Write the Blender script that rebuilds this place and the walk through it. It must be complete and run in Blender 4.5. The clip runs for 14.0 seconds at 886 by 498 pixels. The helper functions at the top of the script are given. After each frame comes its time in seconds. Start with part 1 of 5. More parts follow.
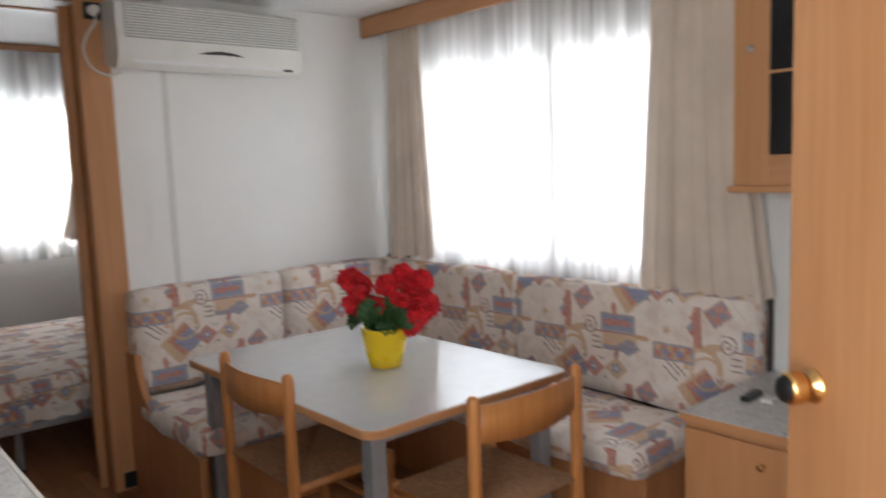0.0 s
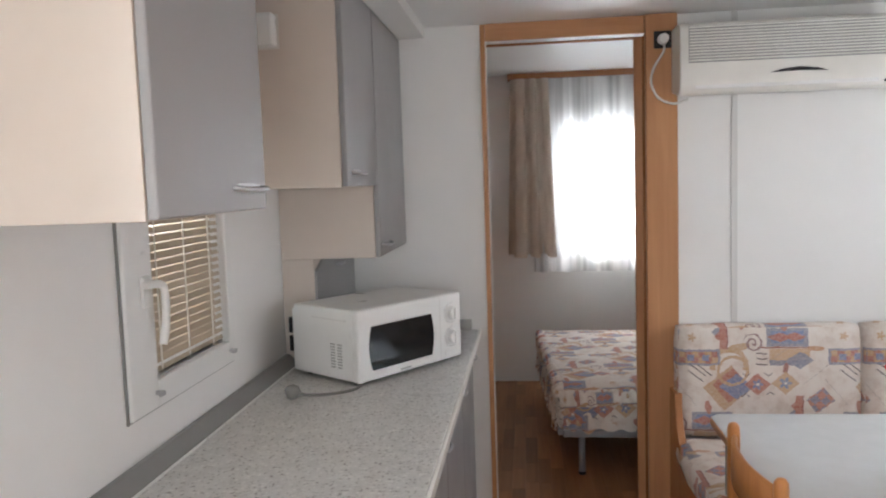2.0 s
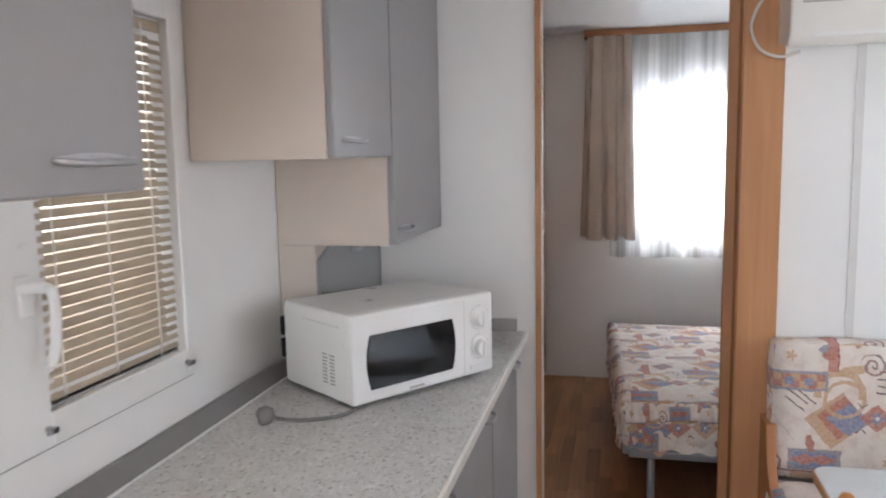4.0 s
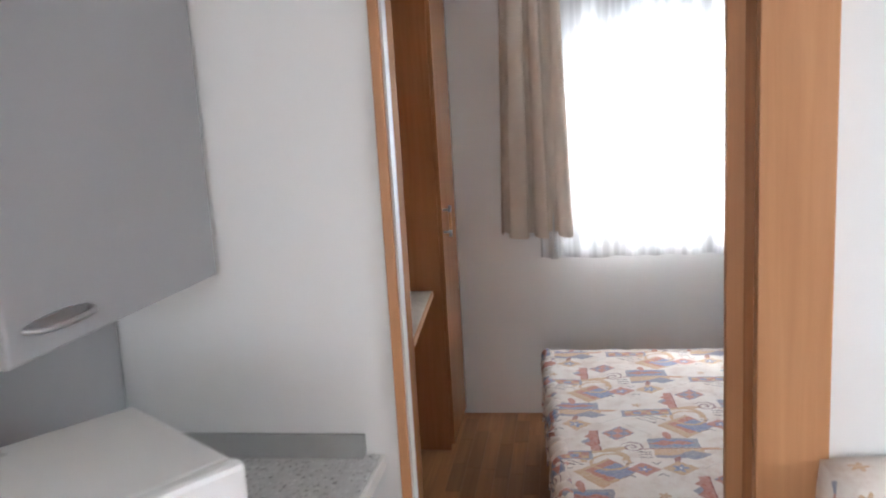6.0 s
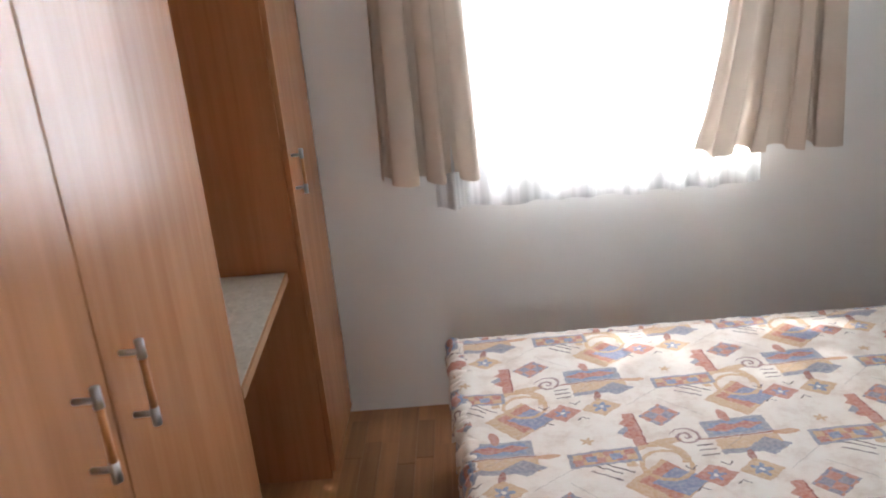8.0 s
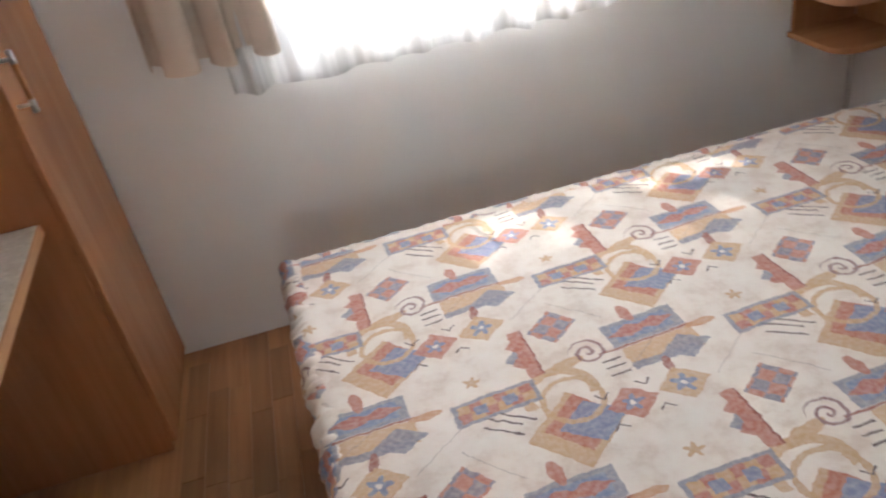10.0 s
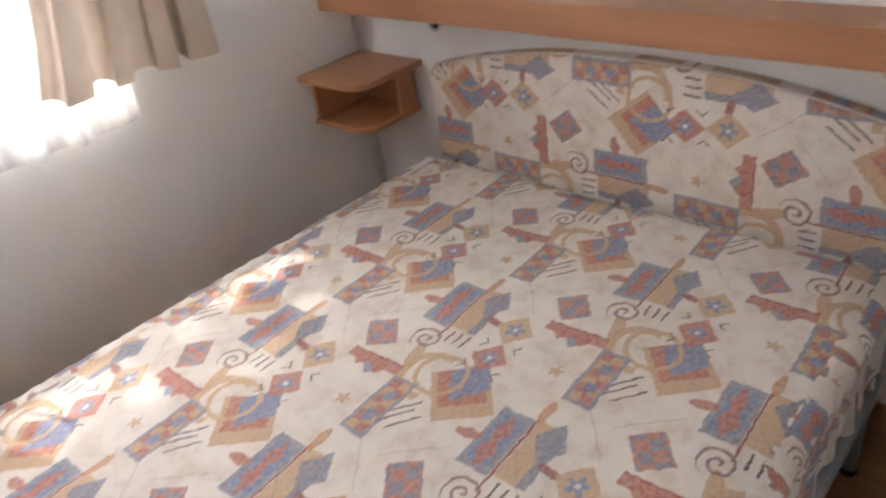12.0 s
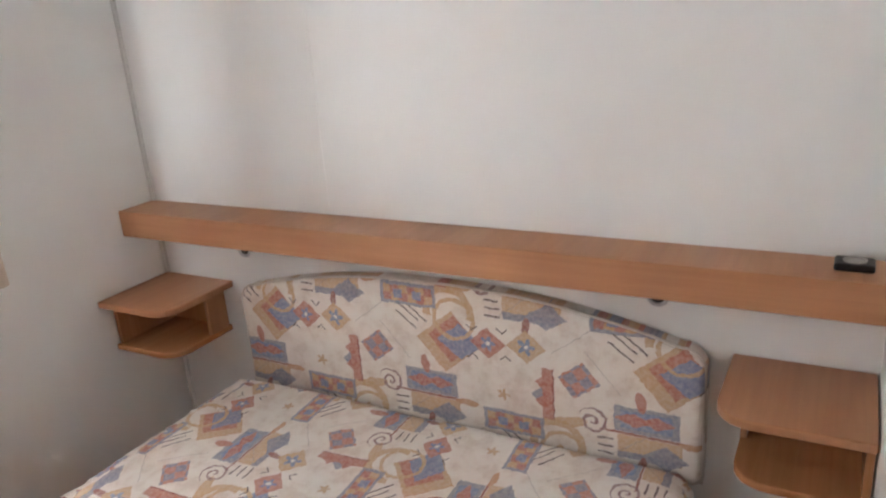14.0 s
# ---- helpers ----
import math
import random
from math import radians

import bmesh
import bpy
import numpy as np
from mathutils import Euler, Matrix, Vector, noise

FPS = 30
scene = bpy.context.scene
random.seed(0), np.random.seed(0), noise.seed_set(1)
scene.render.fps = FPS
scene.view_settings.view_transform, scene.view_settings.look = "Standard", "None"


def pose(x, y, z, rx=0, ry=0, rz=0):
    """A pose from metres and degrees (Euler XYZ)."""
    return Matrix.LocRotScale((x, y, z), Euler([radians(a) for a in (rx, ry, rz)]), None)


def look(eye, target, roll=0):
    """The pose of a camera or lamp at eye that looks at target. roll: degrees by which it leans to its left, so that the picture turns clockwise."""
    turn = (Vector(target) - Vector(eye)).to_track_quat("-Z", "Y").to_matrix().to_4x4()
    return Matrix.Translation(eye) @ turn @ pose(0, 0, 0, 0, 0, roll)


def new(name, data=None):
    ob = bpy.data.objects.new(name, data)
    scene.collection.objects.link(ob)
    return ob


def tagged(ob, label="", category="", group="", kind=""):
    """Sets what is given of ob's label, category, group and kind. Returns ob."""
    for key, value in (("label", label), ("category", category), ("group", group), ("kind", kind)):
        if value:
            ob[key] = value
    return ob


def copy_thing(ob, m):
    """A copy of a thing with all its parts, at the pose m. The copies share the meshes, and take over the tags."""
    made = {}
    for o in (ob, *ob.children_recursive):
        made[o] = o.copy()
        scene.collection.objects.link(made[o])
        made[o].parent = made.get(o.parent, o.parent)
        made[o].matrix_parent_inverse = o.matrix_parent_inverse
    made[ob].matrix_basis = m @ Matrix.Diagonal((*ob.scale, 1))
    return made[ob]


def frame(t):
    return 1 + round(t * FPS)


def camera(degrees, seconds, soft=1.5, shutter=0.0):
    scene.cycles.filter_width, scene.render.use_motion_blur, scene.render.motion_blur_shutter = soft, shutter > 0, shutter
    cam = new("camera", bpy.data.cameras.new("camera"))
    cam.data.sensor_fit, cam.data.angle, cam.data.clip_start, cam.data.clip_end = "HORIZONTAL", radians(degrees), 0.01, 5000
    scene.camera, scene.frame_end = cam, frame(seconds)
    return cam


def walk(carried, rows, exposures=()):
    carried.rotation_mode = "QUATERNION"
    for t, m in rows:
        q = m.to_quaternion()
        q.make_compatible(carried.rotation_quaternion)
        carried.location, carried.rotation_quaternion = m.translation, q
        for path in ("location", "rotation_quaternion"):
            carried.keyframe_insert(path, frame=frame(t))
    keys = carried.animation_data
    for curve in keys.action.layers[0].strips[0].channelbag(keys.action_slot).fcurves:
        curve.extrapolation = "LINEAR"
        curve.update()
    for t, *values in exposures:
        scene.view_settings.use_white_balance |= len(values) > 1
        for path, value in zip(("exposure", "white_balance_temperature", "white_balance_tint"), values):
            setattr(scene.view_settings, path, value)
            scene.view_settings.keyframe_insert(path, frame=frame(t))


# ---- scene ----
cam = camera(60.8, 14.0, soft=2.0, shutter=0.4)
PATH = [
    (0, (0.626, -0.395, 1.387), (1.936, 1.1, 1.165), -2.1),
    (0.5, (0.751, -0.364, 1.469), (1.716, 1.38, 1.3), -0.8),
    (1, (0.819, -0.292, 1.505), (1.383, 1.622, 1.358), -2.0),
    (1.5, (0.925, -0.274, 1.515), (1.093, 1.713, 1.359), -2.1),
    (2, (1.115, -0.272, 1.521), (0.893, 1.708, 1.345), -1.9),
    (4.5, (1.275, 0.607, 1.521), (0.812, 2.532, 1.239), -1.4),
    (5, (1.33, 0.96, 1.512), (0.876, 2.882, 1.198), -2.2),
    (5.5, (1.32, 1.255, 1.507), (0.914, 3.188, 1.195), -2.7),
    (6, (1.277, 1.586, 1.536), (0.962, 3.532, 1.204), -3.4),
    (6.5, (1.243, 1.85, 1.534), (1.032, 3.805, 1.168), -3.3),
    (7, (1.238, 2.131, 1.538), (1.121, 4.083, 1.116), -3.8),
    (9.5, (1.336, 3.103, 1.505), (1.398, 4.867, 0.564), -10.0),
    (10, (1.361, 3.166, 1.487), (1.596, 4.858, 0.447), -11.4),
    (10.5, (1.406, 3.219, 1.48), (1.838, 4.818, 0.359), -12.6),
    (11, (1.429, 3.254, 1.468), (2.107, 4.752, 0.329), -12.6),
    (11.5, (1.417, 3.278, 1.493), (2.367, 4.645, 0.385), -10.6),
    (12, (1.463, 3.294, 1.513), (2.651, 4.526, 0.479), -8.6),
    (12.5, (1.49, 3.303, 1.523), (2.858, 4.426, 0.592), -7.0),
    (13, (1.487, 3.306, 1.543), (2.999, 4.327, 0.725), -5.9),
    (13.5, (1.485, 3.292, 1.577), (3.08, 4.255, 0.849), -5.4),
    (14, (1.487, 3.274, 1.611), (3.136, 4.209, 0.972), -4.5),
]
walk(cam, [(t, look(e, g, r)) for t, e, g, r in PATH], exposures=[(0.0, 1.88, 6200, 10), (1.0, 2.14, 6150, 10), (2.2, 2.38, 6080, 10), (5.0, 2.82, 5830, 10), (7.0, 3.12, 5880, 10), (9.5, 3.15, 6200, 10), (10.5, 3.10, 6150, 11), (12.0, 3.14, 6400, 13), (13.5, 3.34, 6350, 13), (14.0, 3.34, 6350, 12)])

# world, sun, daylight in the windows, fill added at the rear
world = bpy.data.worlds.new("sky")
scene.world = world
world.use_nodes = True
wn = world.node_tree.nodes
wbg = wn["Background"]
sky = wn.new("ShaderNodeTexSky")
sky.sky_type = "NISHITA"
sky.sun_disc = False
sky.sun_elevation = radians(50)
sky.sun_rotation = radians(19)
world.node_tree.links.new(sky.outputs[0], wbg.inputs[0])
wbg.inputs[1].default_value = 0.05

sun = new("sun", bpy.data.lights.new("sun", "SUN"))
sun.data.energy, sun.data.angle, sun.data.color = 4.2, radians(0.5), (1.0, 0.95, 0.86)
sun.matrix_world = look((0.80, 9.29, 5.58), (2.2, 5.29, 0.81))


def window_light(name, eye, target, w, h, watts, color=(1.0, 0.985, 0.97)):
    """An area lamp outside an opening: daylight of the open sky, and the added rear fill."""
    ob = new(name, bpy.data.lights.new(name, "AREA"))
    ob.data.shape, ob.data.size, ob.data.size_y = "RECTANGLE", w, h
    ob.data.energy, ob.data.color = watts, color
    ob.matrix_world = look(eye, target)
    return ob


window_light("daylight_dinette", (3.276, 1.91, 1.40), (2.0, 1.91, 1.40), 1.40, 0.87, 8.4, (0.97, 0.985, 1.0))
window_light("daylight_bedroom", (1.848, 5.441, 1.455), (1.848, 4.0, 1.455), 0.89, 0.86, 7.2, (0.96, 0.985, 1.0))
window_light("daylight_kitchen", (0.04, 1.635, 1.45), (2.0, 1.635, 1.4), 0.45, 0.75, 0.9, (1.0, 0.91, 0.76))
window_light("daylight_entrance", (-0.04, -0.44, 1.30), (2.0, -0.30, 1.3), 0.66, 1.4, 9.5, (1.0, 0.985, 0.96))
# fill added behind the camera to brighten the partition; no window is known there
window_light("fill_rear", (0.95, -1.80, 1.4), (1.05, 0.0, 1.3), 1.0, 1.0, 1.9, (1.0, 0.985, 0.965))

# ---- materials ----


def mat(name):
    m = bpy.data.materials.new(name)
    m.use_nodes = True
    return m, m.node_tree.nodes, m.node_tree.links, m.node_tree.nodes["Principled BSDF"]


def setin(node, **kw):
    for k, v in kw.items():
        node.inputs[k.replace("_", " ")].default_value = v


def plain(name, col, rough=0.5, metal=0.0, var=0.06, scale=9.0, bump=0.0, bscale=60.0, spec=0.5):
    """A surface of one colour with slight stains, grain and relief."""
    m, n, l, b = mat(name)
    tc = n.new("ShaderNodeTexCoord")
    nz = n.new("ShaderNodeTexNoise")
    setin(nz, Scale=scale, Detail=6.0, Roughness=0.6)
    l.new(tc.outputs["Object"], nz.inputs["Vector"])
    rp = n.new("ShaderNodeMapRange")
    setin(rp, From_Min=0.3, From_Max=0.7, To_Min=1.0 - var, To_Max=1.0 + var)
    l.new(nz.outputs["Fac"], rp.inputs["Value"])
    mx = n.new("ShaderNodeVectorMath")
    mx.operation = "SCALE"
    mx.inputs[0].default_value = col[:3]
    l.new(rp.outputs[0], mx.inputs["Scale"])
    l.new(mx.outputs[0], b.inputs["Base Color"])
    rr = n.new("ShaderNodeMapRange")
    setin(rr, From_Min=0.3, From_Max=0.7, To_Min=max(0.03, rough - 0.07), To_Max=min(1.0, rough + 0.07))
    l.new(nz.outputs["Fac"], rr.inputs["Value"])
    l.new(rr.outputs[0], b.inputs["Roughness"])
    setin(b, Metallic=metal, Specular_IOR_Level=spec)
    if bump:
        n2 = n.new("ShaderNodeTexNoise")
        setin(n2, Scale=bscale, Detail=4.0)
        l.new(tc.outputs["Object"], n2.inputs["Vector"])
        bp = n.new("ShaderNodeBump")
        setin(bp, Strength=bump, Distance=0.002)
        l.new(n2.outputs["Fac"], bp.inputs["Height"])
        l.new(bp.outputs[0], b.inputs["Normal"])
    return m


def wood(name, dark, light, rough=0.42, grain=1.0, per_object=0.0):
    """Wood whose grain runs along the second UV axis, at real size."""
    m, n, l, b = mat(name)
    uv = n.new("ShaderNodeUVMap")
    mp = n.new("ShaderNodeMapping")
    setin(mp, Scale=(38.0 * grain, 1.6 * grain, 1.0))
    l.new(uv.outputs[0], mp.inputs["Vector"])
    oi = n.new("ShaderNodeObjectInfo")
    if per_object:
        off = n.new("ShaderNodeVectorMath")
        off.operation = "SCALE"
        off.inputs[0].default_value = (17.0, 31.0, 7.0)
        l.new(oi.outputs["Random"], off.inputs["Scale"])
        l.new(off.outputs[0], mp.inputs["Location"])
    n1 = n.new("ShaderNodeTexNoise")
    setin(n1, Scale=1.0, Detail=8.0, Roughness=0.62, Distortion=0.5)
    l.new(mp.outputs[0], n1.inputs["Vector"])
    mp2 = n.new("ShaderNodeMapping")
    setin(mp2, Scale=(7.0 * grain, 0.7 * grain, 1.0))
    l.new(uv.outputs[0], mp2.inputs["Vector"])
    n2 = n.new("ShaderNodeTexNoise")
    setin(n2, Scale=1.0, Detail=3.0, Distortion=1.2)
    l.new(mp2.outputs[0], n2.inputs["Vector"])
    ad = n.new("ShaderNodeMath")
    ad.operation = "MULTIPLY_ADD"
    ad.inputs[1].default_value = 0.55
    l.new(n1.outputs["Fac"], ad.inputs[0])
    ml = n.new("ShaderNodeMath")
    ml.operation = "MULTIPLY"
    ml.inputs[1].default_value = 0.45
    l.new(n2.outputs["Fac"], ml.inputs[0])
    l.new(ml.outputs[0], ad.inputs[2])
    cr = n.new("ShaderNodeValToRGB")
    cr.color_ramp.elements[0].position, cr.color_ramp.elements[1].position = 0.33, 0.68
    cr.color_ramp.elements[0].color, cr.color_ramp.elements[1].color = (*dark, 1), (*light, 1)
    l.new(ad.outputs[0], cr.inputs["Fac"])
    out = cr.outputs["Color"]
    if per_object:
        rg = n.new("ShaderNodeMapRange")
        setin(rg, To_Min=1.0 - per_object, To_Max=1.0 + per_object)
        l.new(oi.outputs["Random"], rg.inputs["Value"])
        sc = n.new("ShaderNodeVectorMath")
        sc.operation = "SCALE"
        l.new(out, sc.inputs[0])
        l.new(rg.outputs[0], sc.inputs["Scale"])
        out = sc.outputs[0]
    l.new(out, b.inputs["Base Color"])
    rr = n.new("ShaderNodeMapRange")
    setin(rr, To_Min=rough - 0.01, To_Max=rough + 0.03)
    l.new(n1.outputs["Fac"], rr.inputs["Value"])
    l.new(rr.outputs[0], b.inputs["Roughness"])
    bp = n.new("ShaderNodeBump")
    setin(bp, Strength=0.03, Distance=0.001)
    l.new(n1.outputs["Fac"], bp.inputs["Height"])
    l.new(bp.outputs[0], b.inputs["Normal"])
    return m


class Draw:
    """Lays drawn motifs over one another in a node tree, in cloth coordinates (metres)."""

    def __init__(self, n, l):
        self.n, self.l = n, l

    def math(self, op, a, b=None, c=None):
        x = self.n.new("ShaderNodeMath")
        x.operation = op
        for i, v in enumerate((a, b, c)):
            if v is None:
                continue
            if isinstance(v, (int, float)):
                x.inputs[i].default_value = v
            else:
                self.l.new(v, x.inputs[i])
        return x.outputs[0]

    def vec(self, op, a, b=None, out=0):
        x = self.n.new("ShaderNodeVectorMath")
        x.operation = op
        for i, v in enumerate((a, b)):
            if v is None:
                continue
            if isinstance(v, tuple):
                x.inputs[i].default_value = v
            else:
                self.l.new(v, x.inputs[i])
        return x.outputs[out]

    def xy(self, v):
        s = self.n.new("ShaderNodeSeparateXYZ")
        self.l.new(v, s.inputs[0])
        return s.outputs[0], s.outputs[1]

    def join(self, x, y):
        s = self.n.new("ShaderNodeCombineXYZ")
        self.l.new(x, s.inputs[0])
        self.l.new(y, s.inputs[1])
        return s.outputs[0]

    def wrap(self, p, cx, cy, a, h):
        """p folded into the half-drop repeat (a wide, rows h apart) round (cx, cy)."""
        x, y = self.xy(self.vec("SUBTRACT", p, (cx, cy, 0)))
        row = self.math("ROUND", self.math("DIVIDE", y, h))
        dy = self.math("MULTIPLY_ADD", row, -h, y)
        dx = self.math("MULTIPLY_ADD", row, -a / 2, x)
        col = self.math("ROUND", self.math("DIVIDE", dx, a))
        dx = self.math("MULTIPLY_ADD", col, -a, dx)
        return self.vec("ADD", self.join(dx, dy), (cx, cy, 0))

    def local(self, p, cx, cy, turn=0.0):
        d = self.vec("SUBTRACT", p, (cx, cy, 0))
        if turn:
            r = self.n.new("ShaderNodeVectorRotate")
            r.rotation_type = "Z_AXIS"
            r.inputs["Angle"].default_value = radians(-turn)
            self.l.new(d, r.inputs["Vector"])
            d = r.outputs[0]
        return d

    def box(self, p, cx, cy, hx, hy, turn=0.0):
        d = self.vec("SUBTRACT", self.vec("ABSOLUTE", self.local(p, cx, cy, turn)), (hx, hy, 0))
        x, y = self.xy(d)
        return self.math("LESS_THAN", self.math("MAXIMUM", x, y), 0.0)

    def diamond(self, p, cx, cy, hx, hy):
        d = self.vec("DIVIDE", self.vec("ABSOLUTE", self.local(p, cx, cy)), (hx, hy, 1.0))
        x, y = self.xy(d)
        return self.math("LESS_THAN", self.math("ADD", x, y), 1.0)

    def oval(self, p, cx, cy, hx, hy, turn=0.0):
        d = self.vec("DIVIDE", self.local(p, cx, cy, turn), (hx, hy, 1.0))
        x, y = self.xy(d)
        r = self.math("ADD", self.math("MULTIPLY", x, x), self.math("MULTIPLY", y, y))
        return self.math("LESS_THAN", r, 1.0)

    def ring(self, p, cx, cy, r, w, above=None):
        d = self.local(p, cx, cy)
        x, y = self.xy(d)
        rr = self.math("SQRT", self.math("ADD", self.math("MULTIPLY", x, x), self.math("MULTIPLY", y, y)))
        m = self.math("LESS_THAN", self.math("ABSOLUTE", self.math("SUBTRACT", rr, r)), w)
        if above is not None:
            m = self.math("MULTIPLY", m, self.math("GREATER_THAN", y, above))
        return m

    def spiral(self, p, cx, cy, r, w):
        x, y = self.xy(self.local(p, cx, cy))
        rr = self.math("SQRT", self.math("ADD", self.math("MULTIPLY", x, x), self.math("MULTIPLY", y, y)))
        an = self.math("DIVIDE", self.math("ARCTAN2", y, x), 2 * math.pi)
        s = self.math("SUBTRACT", self.math("DIVIDE", rr, r * 0.55), an)
        k = self.math("ABSOLUTE", self.math("SUBTRACT", self.math("FRACT", s), 0.5))
        m = self.math("LESS_THAN", k, w)
        return self.math("MULTIPLY", m, self.math("LESS_THAN", rr, r))

    def star(self, p, cx, cy, r, points=5):
        x, y = self.xy(self.local(p, cx, cy))
        rr = self.math("SQRT", self.math("ADD", self.math("MULTIPLY", x, x), self.math("MULTIPLY", y, y)))
        an = self.math("MULTIPLY", self.math("ARCTAN2", y, x), float(points))
        lim = self.math("MULTIPLY_ADD", self.math("COSINE", an), r * 0.28, r * 0.72)
        return self.math("LESS_THAN", rr, lim)

    def checker(self, p, cx, cy, size, turn=0.0):
        c = self.n.new("ShaderNodeTexChecker")
        setin(c, Scale=1.0 / size)
        self.l.new(self.vec("ADD", self.local(p, cx, cy, turn), (0.0, 0.0, 0.003)), c.inputs["Vector"])
        return c.outputs["Fac"]

    def paint(self, base, mask, col, k=0.9):
        m = self.n.new("ShaderNodeMix")
        m.data_type = "RGBA"
        f = self.math("MULTIPLY", mask, k)
        self.l.new(f, m.inputs[0])
        self.l.new(base, m.inputs[6])
        m.inputs[7].default_value = (*col, 1)
        return m.outputs[2]


def patterned_cloth():
    """Cream cotton printed with half-drop motifs: framed panels, lozenges, scrolls and leaves."""
    m, n, l, b = mat("patterned_cloth")
    d = Draw(n, l)
    uv = n.new("ShaderNodeUVMap").outputs[0]
    wob = n.new("ShaderNodeTexNoise")
    setin(wob, Scale=55.0, Detail=2.0)
    l.new(uv, wob.inputs["Vector"])
    w = d.vec("MULTIPLY", d.vec("SUBTRACT", wob.outputs["Color"], (0.5, 0.5, 0.5)), (0.012, 0.012, 0.0))
    p0 = d.vec("ADD", uv, w)
    a, h = 0.595, 0.345
    cream, sand = (0.78, 0.72, 0.66), (0.66, 0.56, 0.49)
    tan, gold = (0.55, 0.34, 0.18), (0.57, 0.365, 0.20)
    red, rust = (0.47, 0.17, 0.115), (0.30, 0.085, 0.06)
    blue, grey = (0.19, 0.25, 0.41), (0.24, 0.245, 0.32)
    dark = (0.09, 0.05, 0.06)
    st = n.new("ShaderNodeTexNoise")
    setin(st, Scale=14.0, Detail=5.0, Roughness=0.65)
    l.new(uv, st.inputs["Vector"])
    ramp = n.new("ShaderNodeValToRGB")
    ramp.color_ramp.elements[0].position, ramp.color_ramp.elements[1].position = 0.38, 0.62
    ramp.color_ramp.elements[0].color, ramp.color_ramp.elements[1].color = (*sand, 1), (*cream, 1)
    ramp.color_ramp.elements.new(0.5).color = (0.75, 0.675, 0.61, 1)
    l.new(st.outputs["Fac"], ramp.inputs["Fac"])
    c = ramp.outputs["Color"]
    # framed panel with leaves
    p = d.wrap(p0, -0.285, -0.19, a, h)
    c = d.paint(c, d.box(p, -0.289, -0.158, 0.080, 0.037), grey)
    c = d.paint(c, d.box(p, -0.289, -0.158, 0.062, 0.026), blue)
    c = d.paint(c, d.diamond(p, -0.318, -0.158, 0.050, 0.020), red)
    c = d.paint(c, d.diamond(p, -0.262, -0.156, 0.045, 0.018), red)
    c = d.paint(c, d.box(p, -0.281, -0.236, 0.078, 0.033), gold)
    c = d.paint(c, d.diamond(p, -0.24, -0.252, 0.055, 0.036), grey)
    c = d.paint(c, d.box(p, -0.289, -0.262, 0.070, 0.010), grey)
    c = d.paint(c, d.box(p, -0.300, -0.199, 0.105, 0.0028), rust, 1.0)
    c = d.paint(c, d.oval(p, -0.303, -0.104, 0.013, 0.029, 8), red)
    c = d.paint(c, d.oval(p, -0.179, -0.204, 0.034, 0.010), (0.55, 0.28, 0.14))
    c = d.paint(c, d.oval(p, -0.297, -0.286, 0.010, 0.026, -10), rust)
    for y in (-0.224, -0.246, -0.268):
        c = d.paint(c, d.box(p, -0.389, y, 0.021, 0.0025), dark, 0.95)
    # lozenges in a row
    p = d.wrap(p0, -0.19, -0.02, a, h)
    c = d.paint(c, d.box(p, -0.226, -0.022, 0.072, 0.064, 40), tan)
    c = d.paint(c, d.box(p, -0.212, -0.010, 0.054, 0.050, 40), red)
    c = d.paint(c, d.diamond(p, -0.190, -0.016, 0.070, 0.054), blue)
    c = d.paint(c, d.ring(p, -0.205, 0.050, 0.058, 0.006), gold)
    c = d.paint(c, d.diamond(p, -0.108, -0.006, 0.052, 0.046), red)
    c = d.paint(c, d.star(p, -0.108, -0.006, 0.023), blue)
    c = d.paint(c, d.oval(p, -0.108, -0.006, 0.006, 0.006), cream)
    c = d.paint(c, d.diamond(p, 0.0, 0.0, 0.055, 0.048), gold)
    c = d.paint(c, d.star(p, 0.0, 0.0, 0.026), blue)
    c = d.paint(c, d.oval(p, 0.0, 0.0, 0.006, 0.006), cream)
    for x, y in ((-0.345, 0.055), (-0.318, 0.055), (-0.352, 0.030)):
        c = d.paint(c, d.box(p, x, y, 0.040, 0.0024, -38), dark, 0.95)
    for x, y, t in ((-0.152, 0.033, 45), (-0.066, 0.036, 45), (-0.154, -0.05, 135), (-0.058, -0.042, 135)):
        c = d.paint(c, d.box(p, x - 0.007, y, 0.011, 0.0018, -t), dark, 0.95)
        c = d.paint(c, d.box(p, x + 0.007, y, 0.011, 0.0018, t), dark, 0.95)
    # strip, stepped arm, scroll and small squares
    p = d.wrap(p0, 0.05, -0.185, a, h)
    c = d.paint(c, d.ring(p, 0.078, -0.272, 0.066, 0.011, -0.02), gold)
    c = d.paint(c, d.oval(p, 0.110, -0.200, 0.050, 0.016, 14), gold)
    c = d.paint(c, d.box(p, -0.044, -0.238, 0.086, 0.033), grey)
    strip = d.box(p, -0.044, -0.238, 0.076, 0.024)
    c = d.paint(c, strip, red)
    ck = d.checker(p, -0.044, -0.238, 0.026)
    c = d.paint(c, d.math("MULTIPLY", strip, ck), gold)
    c = d.paint(c, d.box(p, -0.075, -0.240, 0.014, 0.013), blue)
    c = d.paint(c, d.box(p, -0.015, -0.240, 0.014, 0.013), blue)
    c = d.paint(c, d.diamond(p, 0.040, -0.135, 0.030, 0.030), grey)
    c = d.paint(c, d.box(p, 0.054, -0.128, 0.014, 0.076), red)
    c = d.paint(c, d.diamond(p, 0.046, -0.096, 0.024, 0.024), red)
    c = d.paint(c, d.diamond(p, 0.044, -0.152, 0.026, 0.022), red)
